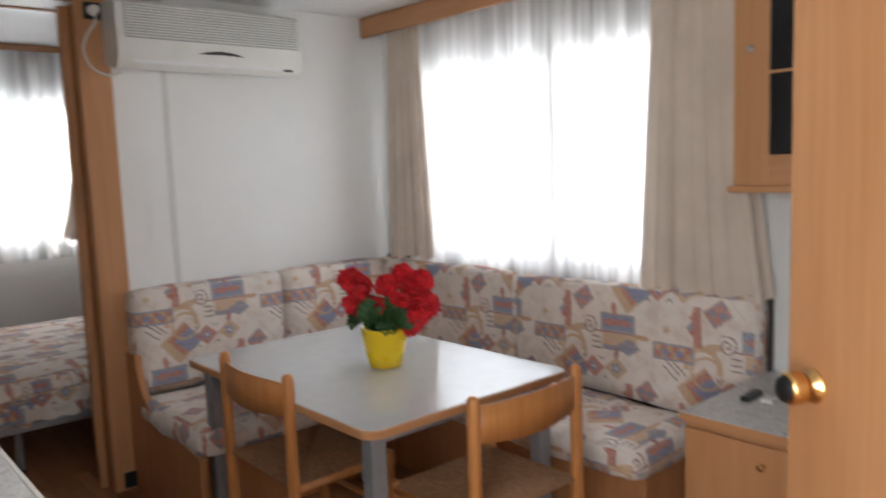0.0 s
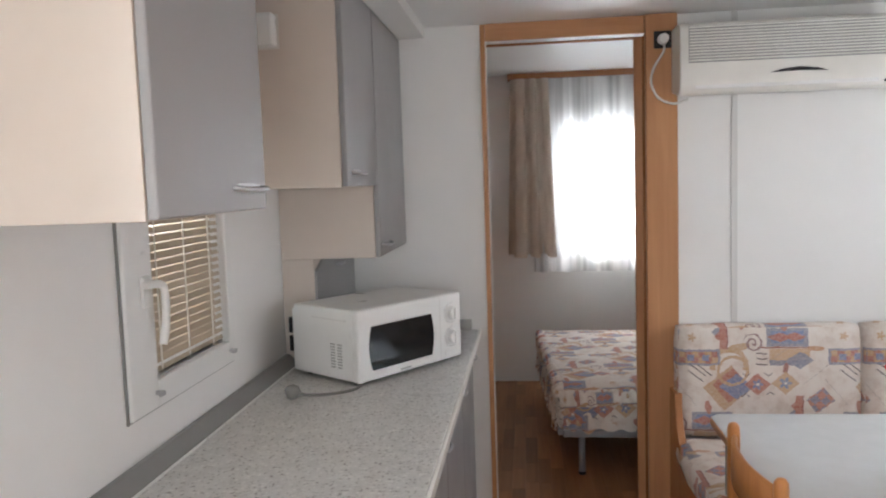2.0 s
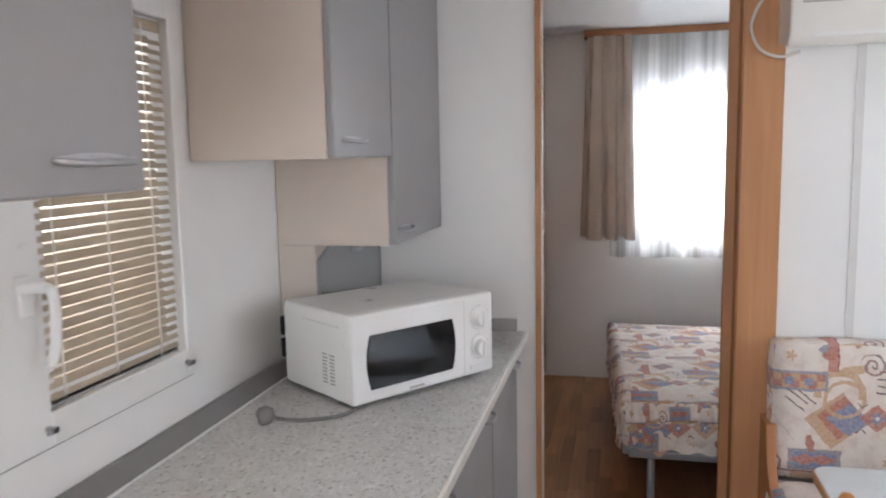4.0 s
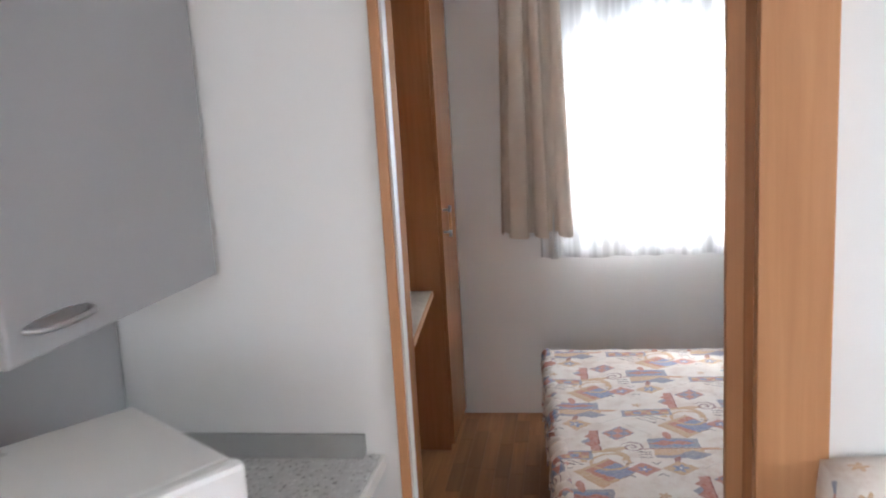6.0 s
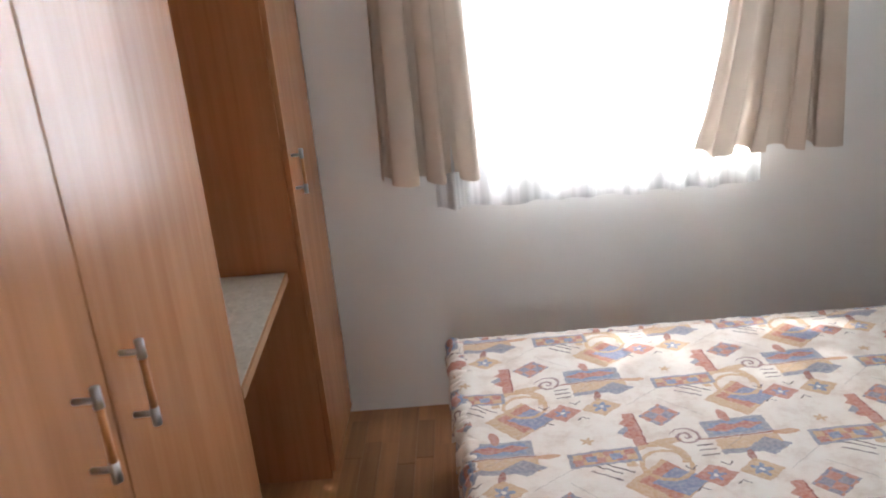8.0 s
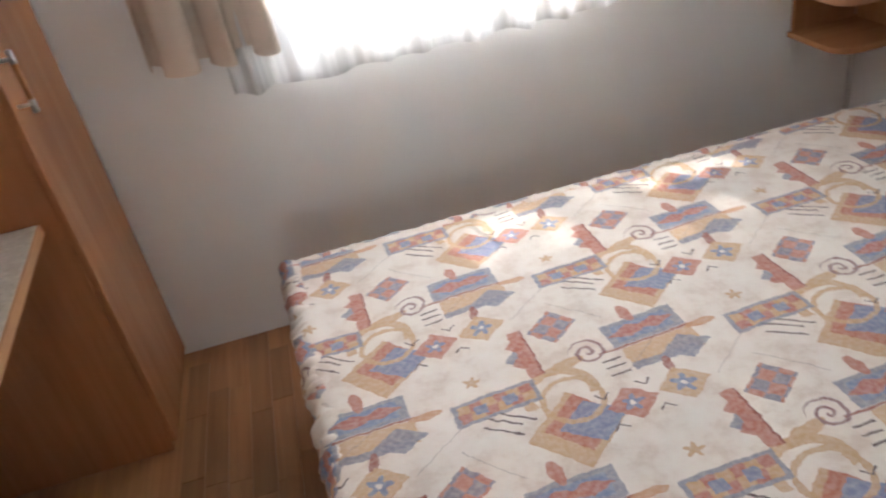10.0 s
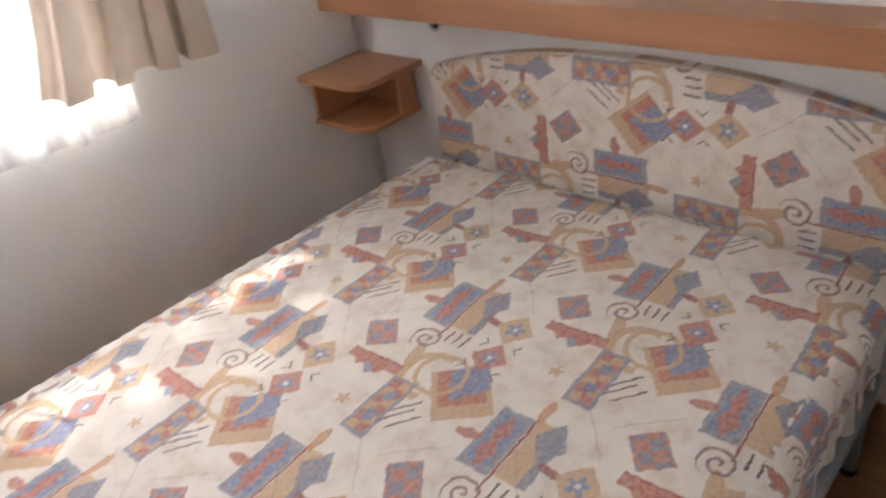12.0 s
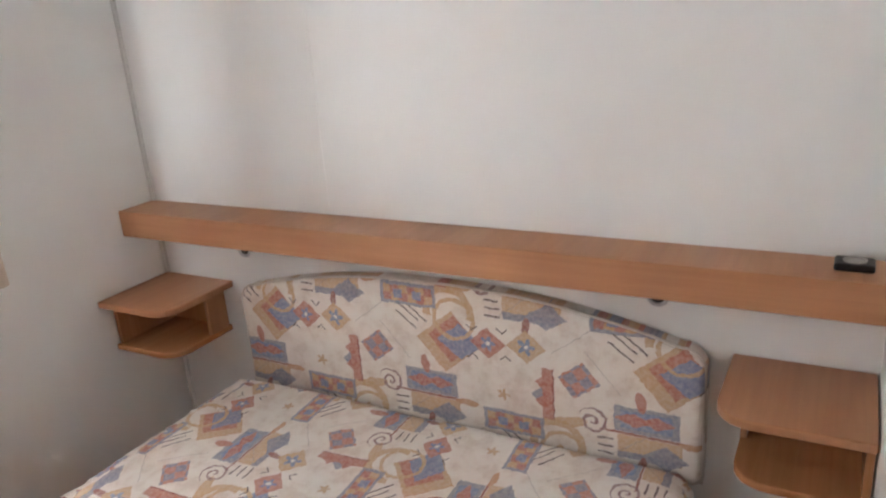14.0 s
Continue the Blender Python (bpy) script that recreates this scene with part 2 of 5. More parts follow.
    c = d.paint(c, d.box(p, 0.070, -0.128, 0.0024, 0.076), rust, 1.0)
    c = d.paint(c, d.spiral(p, 0.172, -0.182, 0.040, 0.16), (0.25, 0.12, 0.13))
    lo = d.box(p, 0.137, -0.072, 0.043, 0.036, 38)
    c = d.paint(c, lo, red)
    c = d.paint(c, d.math("MULTIPLY", lo, d.checker(p, 0.137, -0.072, 0.029, 38)), grey)
    c = d.paint(c, d.star(p, -0.070, -0.155, 0.019), tan)
    # faint drawn lines
    p = d.wrap(p0, 0.0, 0.0, a, h)
    for x, y, hx, t in ((0.14, 0.05, 0.09, 38), (0.2, -0.04, 0.07, -50), (-0.02, 0.12, 0.08, 38)):
        c = d.paint(c, d.box(p, x, y, hx, 0.0012, t), (0.30, 0.24, 0.23), 0.5)
    # worn print and weave
    nz = n.new("ShaderNodeTexNoise")
    setin(nz, Scale=95.0, Detail=3.0)
    l.new(uv, nz.inputs["Vector"])
    mr = n.new("ShaderNodeMapRange")
    setin(mr, From_Min=0.35, From_Max=0.7, To_Min=0.0, To_Max=0.36)
    l.new(nz.outputs["Fac"], mr.inputs["Value"])
    c = d.paint(c, mr.outputs[0], cream, 0.8)
    l.new(c, b.inputs["Base Color"])
    setin(b, Roughness=0.85, Specular_IOR_Level=0.25, Sheen_Weight=0.15)
    wr = n.new("ShaderNodeTexNoise")
    setin(wr, Scale=11.0, Detail=5.0, Distortion=0.4)
    l.new(uv, wr.inputs["Vector"])
    bp = n.new("ShaderNodeBump")
    setin(bp, Strength=0.35, Distance=0.012)
    l.new(wr.outputs["Fac"], bp.inputs["Height"])
    we = n.new("ShaderNodeTexNoise")
    setin(we, Scale=700.0, Detail=1.0)
    l.new(uv, we.inputs["Vector"])
    b2 = n.new("ShaderNodeBump")
    setin(b2, Strength=0.12, Distance=0.001)
    l.new(we.outputs["Fac"], b2.inputs["Height"])
    l.new(bp.outputs[0], b2.inputs["Normal"])
    l.new(b2.outputs[0], b.inputs["Normal"])
    return m


def speckled(name, base, light, dark):
    """Laminate worktop with a fine granite print."""
    m, n, l, b = mat(name)
    tc = n.new("ShaderNodeTexCoord")
    n1 = n.new("ShaderNodeTexNoise")
    setin(n1, Scale=95.0, Detail=3.0, Roughness=0.6)
    n2 = n.new("ShaderNodeTexNoise")
    setin(n2, Scale=28.0, Detail=3.0)
    for x in (n1, n2):
        l.new(tc.outputs["Object"], x.inputs["Vector"])
    cr = n.new("ShaderNodeValToRGB")
    e = cr.color_ramp.elements
    e[0].position, e[0].color = 0.36, (*dark, 1)
    e[1].position, e[1].color = 0.66, (*light, 1)
    e.new(0.405).color = (*base, 1)
    e.new(0.58).color = (*base, 1)
    l.new(n1.outputs["Fac"], cr.inputs["Fac"])
    mr = n.new("ShaderNodeMapRange")
    setin(mr, From_Min=0.3, From_Max=0.7, To_Min=0.9, To_Max=1.08)
    l.new(n2.outputs["Fac"], mr.inputs["Value"])
    sc = n.new("ShaderNodeVectorMath")
    sc.operation = "SCALE"
    l.new(cr.outputs["Color"], sc.inputs[0])
    l.new(mr.outputs[0], sc.inputs["Scale"])
    l.new(sc.outputs[0], b.inputs["Base Color"])
    setin(b, Roughness=0.38)
    return m


def cloth(name, col, glow=0.35, clear=0.0, weave=500.0, folds=0.0):
    """Curtain cloth: light comes through it, and a thin weave lets some pass straight. folds: strength of the painted
    fold shade.
    """
    m, n, l, b = mat(name)
    o = n["Material Output"]
    tc = n.new("ShaderNodeTexCoord")
    nz = n.new("ShaderNodeTexNoise")
    setin(nz, Scale=6.0, Detail=5.0)
    l.new(tc.outputs["Object"], nz.inputs["Vector"])
    mr = n.new("ShaderNodeMapRange")
    setin(mr, From_Min=0.3, From_Max=0.7, To_Min=0.93, To_Max=1.05)
    l.new(nz.outputs["Fac"], mr.inputs["Value"])
    sc = n.new("ShaderNodeVectorMath")
    sc.operation = "SCALE"
    sc.inputs[0].default_value = col
    l.new(mr.outputs[0], sc.inputs["Scale"])
    if folds:
        # upright noise stripes dim the translucent colour, painting in the shade of gathers
        mp = n.new("ShaderNodeMapping")
        setin(mp, Scale=(24.0, 24.0, 0.7))
        l.new(tc.outputs["Object"], mp.inputs["Vector"])
        fz = n.new("ShaderNodeTexNoise")
        setin(fz, Scale=1.0, Detail=2.0, Roughness=0.5)
        l.new(mp.outputs[0], fz.inputs["Vector"])
        fr = n.new("ShaderNodeMapRange")
        setin(fr, From_Min=0.38, From_Max=0.62, To_Min=1.0 - folds, To_Max=1.0)
        l.new(fz.outputs["Fac"], fr.inputs["Value"])
        k = n.new("ShaderNodeMath")
        k.operation = "MULTIPLY"
        l.new(mr.outputs[0], k.inputs[0])
        l.new(fr.outputs[0], k.inputs[1])
        through_ = n.new("ShaderNodeVectorMath")
        through_.operation = "SCALE"
        through_.inputs[0].default_value = col
        l.new(k.outputs[0], through_.inputs["Scale"])
    df, tr = n.new("ShaderNodeBsdfDiffuse"), n.new("ShaderNodeBsdfTranslucent")
    l.new(sc.outputs[0], df.inputs[0])
    l.new((through_ if folds else sc).outputs[0], tr.inputs[0])
    wv = n.new("ShaderNodeTexNoise")
    setin(wv, Scale=weave, Detail=1.0)
    l.new(tc.outputs["Object"], wv.inputs["Vector"])
    bp = n.new("ShaderNodeBump")
    setin(bp, Strength=0.15, Distance=0.001)
    l.new(wv.outputs["Fac"], bp.inputs["Height"])
    l.new(bp.outputs[0], df.inputs["Normal"])
    mx = n.new("ShaderNodeMixShader")
    mx.inputs[0].default_value = glow
    l.new(df.outputs[0], mx.inputs[1])
    l.new(tr.outputs[0], mx.inputs[2])
    last = mx
    if clear:
        tp = n.new("ShaderNodeBsdfTransparent")
        m2 = n.new("ShaderNodeMixShader")
        m2.inputs[0].default_value = clear
        l.new(mx.outputs[0], m2.inputs[1])
        l.new(tp.outputs[0], m2.inputs[2])
        last = m2
    l.new(last.outputs[0], o.inputs["Surface"])
    return m


def glass(name, tint=(1, 1, 1), rough=0.0):
    m, n, l, b = mat(name)
    setin(b, Base_Color=(*tint, 1), Roughness=rough, Transmission_Weight=1.0, IOR=1.45)
    return m


M = {
    "wall": plain("wall_panel", (0.83, 0.825, 0.81), 0.42, var=0.02, scale=3.0, bump=0.05, bscale=220),
    "ceiling": plain("ceiling_panel", (0.83, 0.83, 0.82), 0.35, var=0.02, scale=2.0),
    "seam": plain("seam_strip", (0.68, 0.67, 0.65), 0.45, var=0.03),
    "beech": wood("beech_laminate", (0.44, 0.205, 0.085), (0.57, 0.295, 0.135)),
    "beech_red": wood("red_beech", (0.38, 0.165, 0.066), (0.50, 0.235, 0.105), 0.24),
    "beech_shelf": wood("pinkish_beech_laminate", (0.40, 0.180, 0.085), (0.51, 0.25, 0.125), 0.36),
    "pine": wood("orange_lacquered_beech", (0.42, 0.16, 0.045), (0.57, 0.25, 0.08), 0.3),
    "floorwood": wood("parquet", (0.25, 0.108, 0.042), (0.44, 0.22, 0.095), 0.36, 1.0, 0.27),
    "grey": plain("grey_laminate", (0.325, 0.322, 0.325), 0.4, var=0.03, scale=4.0),
    "beige": plain("beige_laminate", (0.69, 0.615, 0.55), 0.42, var=0.025, scale=5.0),
    "worktop": speckled("worktop", (0.57, 0.565, 0.55), (0.72, 0.72, 0.70), (0.24, 0.23, 0.22)),
    "desk": speckled("desk_top", (0.58, 0.55, 0.48), (0.68, 0.65, 0.58), (0.46, 0.43, 0.37)),
    "table": plain("table_laminate", (0.62, 0.645, 0.655), 0.06, var=0.03, scale=14.0, spec=0.95),
    "plastic": plain("white_plastic", (0.80, 0.80, 0.785), 0.33, var=0.015),
    "plastic_warm": plain("aged_white_plastic", (0.76, 0.745, 0.70), 0.38, var=0.03),
    "black": plain("black_plastic", (0.012, 0.012, 0.013), 0.35, var=0.1),
    "strip": plain("dark_grey_strip", (0.24, 0.24, 0.235), 0.42, var=0.06),
    "trim": plain("grey_trim", (0.36, 0.36, 0.35), 0.4, var=0.05),
    "cord": plain("grey_cord", (0.20, 0.19, 0.18), 0.5, var=0.05),
    "white_cord": plain("white_cord", (0.7, 0.69, 0.66), 0.45, var=0.03),
    "chrome": plain("brushed_chrome", (0.50, 0.50, 0.51), 0.36, 1.0, var=0.05),
    "steel": plain("grey_painted_steel", (0.30, 0.31, 0.33), 0.42, 0.3, var=0.08, scale=20),
    "brass": plain("polished_brass", (0.78, 0.50, 0.20), 0.16, 1.0, var=0.08, scale=25),
    "rush": plain("woven_rush", (0.27, 0.14, 0.068), 0.75, var=0.3, scale=60, bump=0.4, bscale=180),
    "cloth": patterned_cloth(),
    "curtain": cloth("beige_curtain", (0.66, 0.565, 0.48), 0.06),
    "sheer": cloth("white_sheer", (0.87, 0.86, 0.85), 0.5, 0.11, 900, 0.6),
    "piping": plain("cream_piping", (0.60, 0.53, 0.47), 0.85, var=0.12, scale=40),
    "bark": plain("grey_bark", (0.12, 0.095, 0.07), 0.9, var=0.3, scale=14, bump=0.5, bscale=30),
    "foliage": plain("tree_leaf", (0.06, 0.11, 0.03), 0.55, var=0.3, scale=5),
    "pot": plain("yellow_glaze", (0.80, 0.55, 0.015), 0.28, var=0.05),
    "petal": plain("red_petal", (0.62, 0.012, 0.022), 0.55, var=0.25, scale=40),
    "leaf": plain("dark_leaf", (0.030, 0.085, 0.022), 0.5, var=0.3, scale=30),
    "glass": glass("window_glass"),
    "dark_glass": plain("smoked_glass", (0.012, 0.013, 0.014), 0.08, var=0.05),
    "blind": plain("beige_blind_slat", (0.44, 0.37, 0.28), 0.4, var=0.03),
    "dark_strip": plain("dark_brown_strip", (0.045, 0.032, 0.026), 0.6, var=0.1),
    "soil": plain("soil", (0.05, 0.03, 0.02), 0.9, var=0.3, scale=40),
    "ground": plain("dry_grass_ground", (0.12, 0.12, 0.06), 0.9, var=0.3, scale=2.0),
}

# ---- building helpers ----


def uv_box(bm, turn=False, off=(0.0, 0.0)):
    """Box-projected UVs in metres; turn swaps the axes so that wood grain runs along."""
    lay = bm.loops.layers.uv.verify()
    bm.normal_update()
    for f in bm.faces:
        nx, ny, nz = (abs(c) for c in f.normal)
        for lp in f.loops:
            x, y, z = lp.vert.co
            if nz >= nx and nz >= ny:
                u, v = x, y
            elif ny >= nx:
                u, v = x, z
            else:
                u, v = -y, z
            if turn:
                u, v = v, u
            lp[lay].uv = (u + off[0], v + off[1])


def part(name, bm, material, parent=None, label="", smooth=False, turn=False, off=(0.0, 0.0), uv=True):
    """Links a bmesh as one mesh object under a thing or a part."""
    if uv:
        uv_box(bm, turn, off)
    me = bpy.data.meshes.new(name)
    bm.to_mesh(me)
    bm.free()
    me.materials.append(M[material] if isinstance(material, str) else material)
    if smooth:
        for pl in me.polygons:
            pl.use_smooth = True
    ob = new(name, me)
    if parent is not None:
        ob.parent = parent
        ob.matrix_parent_inverse = Matrix.Translation(-parent_place(parent))
    if label:
        tagged(ob, label)
    return ob


def parent_place(ob):
    """Where an unturned parent stands; the meshes of parts are laid out in world places."""
    return Vector(ob.location) if ob.type == "EMPTY" else Vector((0, 0, 0))


def thing(name, label, category, at=(0, 0, 0), group="", kind=""):
    ob = new(name)
    ob.empty_display_size = 0.05
    ob.location = at
    return tagged(ob, label, category, group, kind)


def structure(name, bm, material, label="", turn=False):
    return tagged(part(name, bm, material, None, "", turn=turn), label, kind="structure")


def box(x0, x1, y0, y1, z0, z1, bevel=0.0, bm=None, seg=2):
    """A box from its sides, with rounded edges if asked for."""
    own = bmesh.new()
    bmesh.ops.create_cube(own, size=1.0, matrix=Matrix.Translation(((x0 + x1) / 2, (y0 + y1) / 2, (z0 + z1) / 2)) @ Matrix.Diagonal((abs(x1 - x0), abs(y1 - y0), abs(z1 - z0), 1)))
    if bevel:
        bmesh.ops.bevel(own, geom=own.edges[:], offset=bevel, segments=seg, affect="EDGES", profile=0.5)
    if bm is None:
        return own
    me = bpy.data.meshes.new("tmp")
    own.to_mesh(me)
    own.free()
    bm.from_mesh(me)
    bpy.data.meshes.remove(me)
    return bm


def rod(p, q, r, seg=12, bm=None, r2=None):
    """A round bar from p to q."""
    bm = bm or bmesh.new()
    p, q = Vector(p), Vector(q)
    m = Matrix.Translation((p + q) / 2) @ (q - p).to_track_quat("Z", "Y").to_matrix().to_4x4()
    bmesh.ops.create_cone(bm, cap_ends=True, segments=seg, radius1=r, radius2=r if r2 is None else r2, depth=(q - p).length, matrix=m)
    return bm


def ball(c, r, bm=None, scale=(1, 1, 1), sub=2):
    bm = bm or bmesh.new()
    bmesh.ops.create_icosphere(bm, subdivisions=sub, radius=r, matrix=Matrix.Translation(c) @ Matrix.Diagonal((*scale, 1)))
    return bm


def lathe(profile, at, seg=32, bm=None):
    """A turned body: profile of (radius, height) about the upright axis at a place."""
    bm = bm or bmesh.new()
    rings = []
    for r, z in profile:
        rings.append([bm.verts.new((at[0] + r * math.cos(2 * math.pi * i / seg), at[1] + r * math.sin(2 * math.pi * i / seg), at[2] + z)) for i in range(seg)])
    for a, b in zip(rings, rings[1:]):
        for i in range(seg):
            bm.faces.new((a[i], a[(i + 1) % seg], b[(i + 1) % seg], b[i]))
    bm.faces.new(rings[0][::-1])
    bm.faces.new(rings[-1])
    return bm


def tube(points, r, seg=8, steps=8):
    """A cable that runs smoothly through the points."""
    pts = [Vector(p) for p in points]
    line = []
    for i in range(len(pts) - 1):
        p0, p1, p2, p3 = pts[max(i - 1, 0)], pts[i], pts[i + 1], pts[min(i + 2, len(pts) - 1)]
        for k in range(steps):
            t = k / steps
            line.append(0.5 * ((2 * p1) + (p2 - p0) * t + (2 * p0 - 5 * p1 + 4 * p2 - p3) * t * t + (3 * p1 - p0 - 3 * p2 + p3) * t ** 3))
    line.append(pts[-1])
    bm = bmesh.new()
    rings = []
    for i, p in enumerate(line):
        d = (line[min(i + 1, len(line) - 1)] - line[max(i - 1, 0)]).normalized()
        q = d.to_track_quat("Z", "Y").to_matrix()
        rings.append([bm.verts.new(p + q @ Vector((r * math.cos(2 * math.pi * k / seg), r * math.sin(2 * math.pi * k / seg), 0))) for k in range(seg)])
    for a, b in zip(rings, rings[1:]):
        for k in range(seg):
            bm.faces.new((a[k], a[(k + 1) % seg], b[(k + 1) % seg], b[k]))
    bm.faces.new(rings[0][::-1])
    bm.faces.new(rings[-1])
    return bm


def prism(outline, axis, lo, hi, bevel=0.0):
    """An outline of (u, v) pushed along an axis: x -> (y, z), y -> (x, z), z -> (x, y)."""
    bm = bmesh.new()

    def at(u, v, w):
        return {"x": (w, u, v), "y": (u, w, v), "z": (u, v, w)}[axis]

    a = [bm.verts.new(at(u, v, lo)) for u, v in outline]
    b = [bm.verts.new(at(u, v, hi)) for u, v in outline]
    k = len(outline)
    bm.faces.new(a)
    bm.faces.new(b[::-1])
    for i in range(k):
        bm.faces.new((a[i], b[i], b[(i + 1) % k], a[(i + 1) % k]))
    bmesh.ops.recalc_face_normals(bm, faces=bm.faces[:])
    if bevel:
        bmesh.ops.bevel(bm, geom=bm.edges[:], offset=bevel, segments=2, affect="EDGES", profile=0.5)
    return bm


def arc_corner(cx, cy, r, a0, a1, n=7):
    return [(cx + r * math.cos(radians(a0 + (a1 - a0) * i / (n - 1))), cy + r * math.sin(radians(a0 + (a1 - a0) * i / (n - 1)))) for i in range(n)]


def cushion(x0, x1, y0, y1, z0, z1, r=0.03, puff=0.01, cell=0.06, seed=0):
    """A stuffed box with rounded edges and a slightly uneven cover."""
    bm = box(x0, x1, y0, y1, z0, z1)
    size = (x1 - x0, y1 - y0, z1 - z0)
    for k in range(3):
        cuts = max(2, int(size[k] / cell))
        for i in range(1, cuts):
            nv = Vector((0, 0, 0))
            nv[k] = 1
            co = Vector((x0, y0, z0))
            co[k] += size[k] * i / cuts
            bmesh.ops.bisect_plane(bm, geom=bm.verts[:] + bm.edges[:] + bm.faces[:], plane_co=co, plane_no=nv)
    c = Vector(((x0 + x1) / 2, (y0 + y1) / 2, (z0 + z1) / 2))
    hs = Vector(size) / 2
    for v in bm.verts:
        d = v.co - c
        inner = Vector((max(-hs[i] + r, min(hs[i] - r, d[i])) for i in range(3)))
        out = d - inner
        if out.length > 1e-6:
            out = out.normalized() * r
        else:
            out = Vector((0, 0, 0))
        q = c + inner + out
        k = noise.noise(q * 4.0 + Vector((seed * 3.1, 0, 0))) * puff + noise.noise(q * 11.0) * puff * 0.4
        n = out.normalized() if out.length else Vector((0, 0, 0))
        v.co = q + n * k
    return bm


def curtain(axis, u0, u1, w, z0, z1, pleats, depth, seed=0, flare=0.0, hem=0.01, cols=None, rows=26, omega=0.0, pull=0.0, turned=False):
    """A hanging cloth along x (axis 'x') or y, at w on the other axis, with folds that widen downwards."""
    rnd = random.Random(seed)
    cols = cols or pleats * (24 if omega else 10)
    ph = [rnd.uniform(-0.5, 0.5) for _ in range(8)]
    bm = bmesh.new()
    lay = bm.loops.layers.uv.verify()
    grid = []
    for j in range(rows + 1):
        t = j / rows
        row = []
        for i in range(cols + 1):
            s = i / cols
            warp = s + 0.03 * math.sin(5 * s * math.pi + ph[0]) + 0.02 * math.sin(11 * s + ph[1])
            amp = depth * (0.45 + 0.55 * t) * (0.75 + 0.35 * math.sin(3.3 * warp * math.pi + ph[2]))
            f = math.sin(2 * math.pi * pleats * warp + ph[3] + 0.35 * math.sin(2.2 * t + ph[4] + 4 * s))
            f = f + 0.25 * math.sin(4 * math.pi * pleats * warp + ph[5])
            u = u0 + (u1 - u0) * s + flare * t * (s - 0.5)
            u -= pull * (1 - s) * t ** 3
            u -= omega * (u1 - u0) / pleats * (0.5 + 0.5 * t) * math.sin(4 * math.pi * pleats * warp + 2 * ph[3])
            z = z1 + (z0 - z1) * t
            if t > 0.9:
                z += hem * f * (t - 0.9) * 10
            d = amp * f
            if turned:
                d += 0.05 * max(0.0, (s - 0.95) / 0.05)
            row.append(bm.verts.new((u, w + d, z) if axis == "x" else (w + d, u, z)))
        grid.append(row)
    for j in range(rows):
        for i in range(cols):
            f = bm.faces.new((grid[j][i], grid[j][i + 1], grid[j + 1][i + 1], grid[j + 1][i]))
            f.smooth = True
    if turned:
        # the turned-up hem is a second layer of cloth
        k = Vector((0, -0.002, 0)) if axis == "x" else Vector((-0.002, 0, 0))
        for i in range(cols):
            f = bm.faces.new([bm.verts.new(v.co + k) for v in (grid[-2][i], grid[-2][i + 1], grid[-1][i + 1], grid[-1][i])])
            f.smooth = True
    return bm


KW, RW = 0.218, 3.21          # long walls, inner faces
PY0, PYT, PY1 = 3.0, 3.03, 3.18   # partition: front, thin part, thick part
FY, BY = 5.375, -1.65        # end walls
LC, BC = 2.18, 2.28          # ceilings
T = 0.06                     # outer wall thickness


def wall_with_hole(name, axis, lo, hi, u0, u1, z0, z1, holes, material="wall", label=""):
    """A wall between lo and hi on its axis, with rectangular openings (ua, ub, za, zb)."""
    bm = bmesh.new()
    us = sorted({u0, u1, *[h[0] for h in holes], *[h[1] for h in holes]})
    zs = sorted({z0, z1, *[h[2] for h in holes], *[h[3] for h in holes]})

    def solid(i, k):
        if not (0 <= i < len(us) - 1 and 0 <= k < len(zs) - 1):
            return False
        um, zm = (us[i] + us[i + 1]) / 2, (zs[k] + zs[k + 1]) / 2
        return not any(a < um < b and c < zm < d for a, b, c, d in holes)

    def at(u, v, w):
        return (w, u, v) if axis == "x" else (u, w, v)

    def quad(*pts):
        bm.faces.new([bm.verts.new(at(*q)) for q in pts])

    for i in range(len(us) - 1):
        for k in range(len(zs) - 1):
            if not solid(i, k):
                continue
            a, b, c, d = us[i], us[i + 1], zs[k], zs[k + 1]
            quad((a, c, lo), (b, c, lo), (b, d, lo), (a, d, lo))
            quad((a, c, hi), (b, c, hi), (b, d, hi), (a, d, hi))
            if not solid(i - 1, k):
                quad((a, c, lo), (a, d, lo), (a, d, hi), (a, c, hi))
            if not solid(i + 1, k):
                quad((b, c, lo), (b, d, lo), (b, d, hi), (b, c, hi))
            if not solid(i, k - 1):
                quad((a, c, lo), (b, c, lo), (b, c, hi), (a, c, hi))
            if not solid(i, k + 1):
                quad((a, d, lo), (b, d, lo), (b, d, hi), (a, d, hi))
    bmesh.ops.remove_doubles(bm, verts=bm.verts[:], dist=1e-5)
    bmesh.ops.recalc_face_normals(bm, faces=bm.faces[:])
    return structure(name, bm, material, label)


# ---- setting ----
TOP = 2.36
W1 = (1.16, 2.66, 0.92, 1.885)      # dinette window: y, z
W2 = (1.355, 2.34, 0.975, 1.93)     # bedroom window: x, z
W3 = (1.41, 1.86, 1.068, 1.84)      # kitchen window: y, z
DOOR = (0.956, 1.635, 0.0, 2.11)   # passage to the bedroom: x, z
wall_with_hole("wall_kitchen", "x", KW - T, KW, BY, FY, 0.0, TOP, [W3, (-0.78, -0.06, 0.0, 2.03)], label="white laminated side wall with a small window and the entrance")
wall_with_hole("wall_window", "x", RW, RW + T, BY, FY, 0.0, TOP, [W1], label="white laminated side wall with the wide dinette window")
wall_with_hole("wall_far", "y", FY, FY + T, KW - T, RW + T, 0.0, TOP, [W2], label="white end wall of the bedroom with a curtained window")
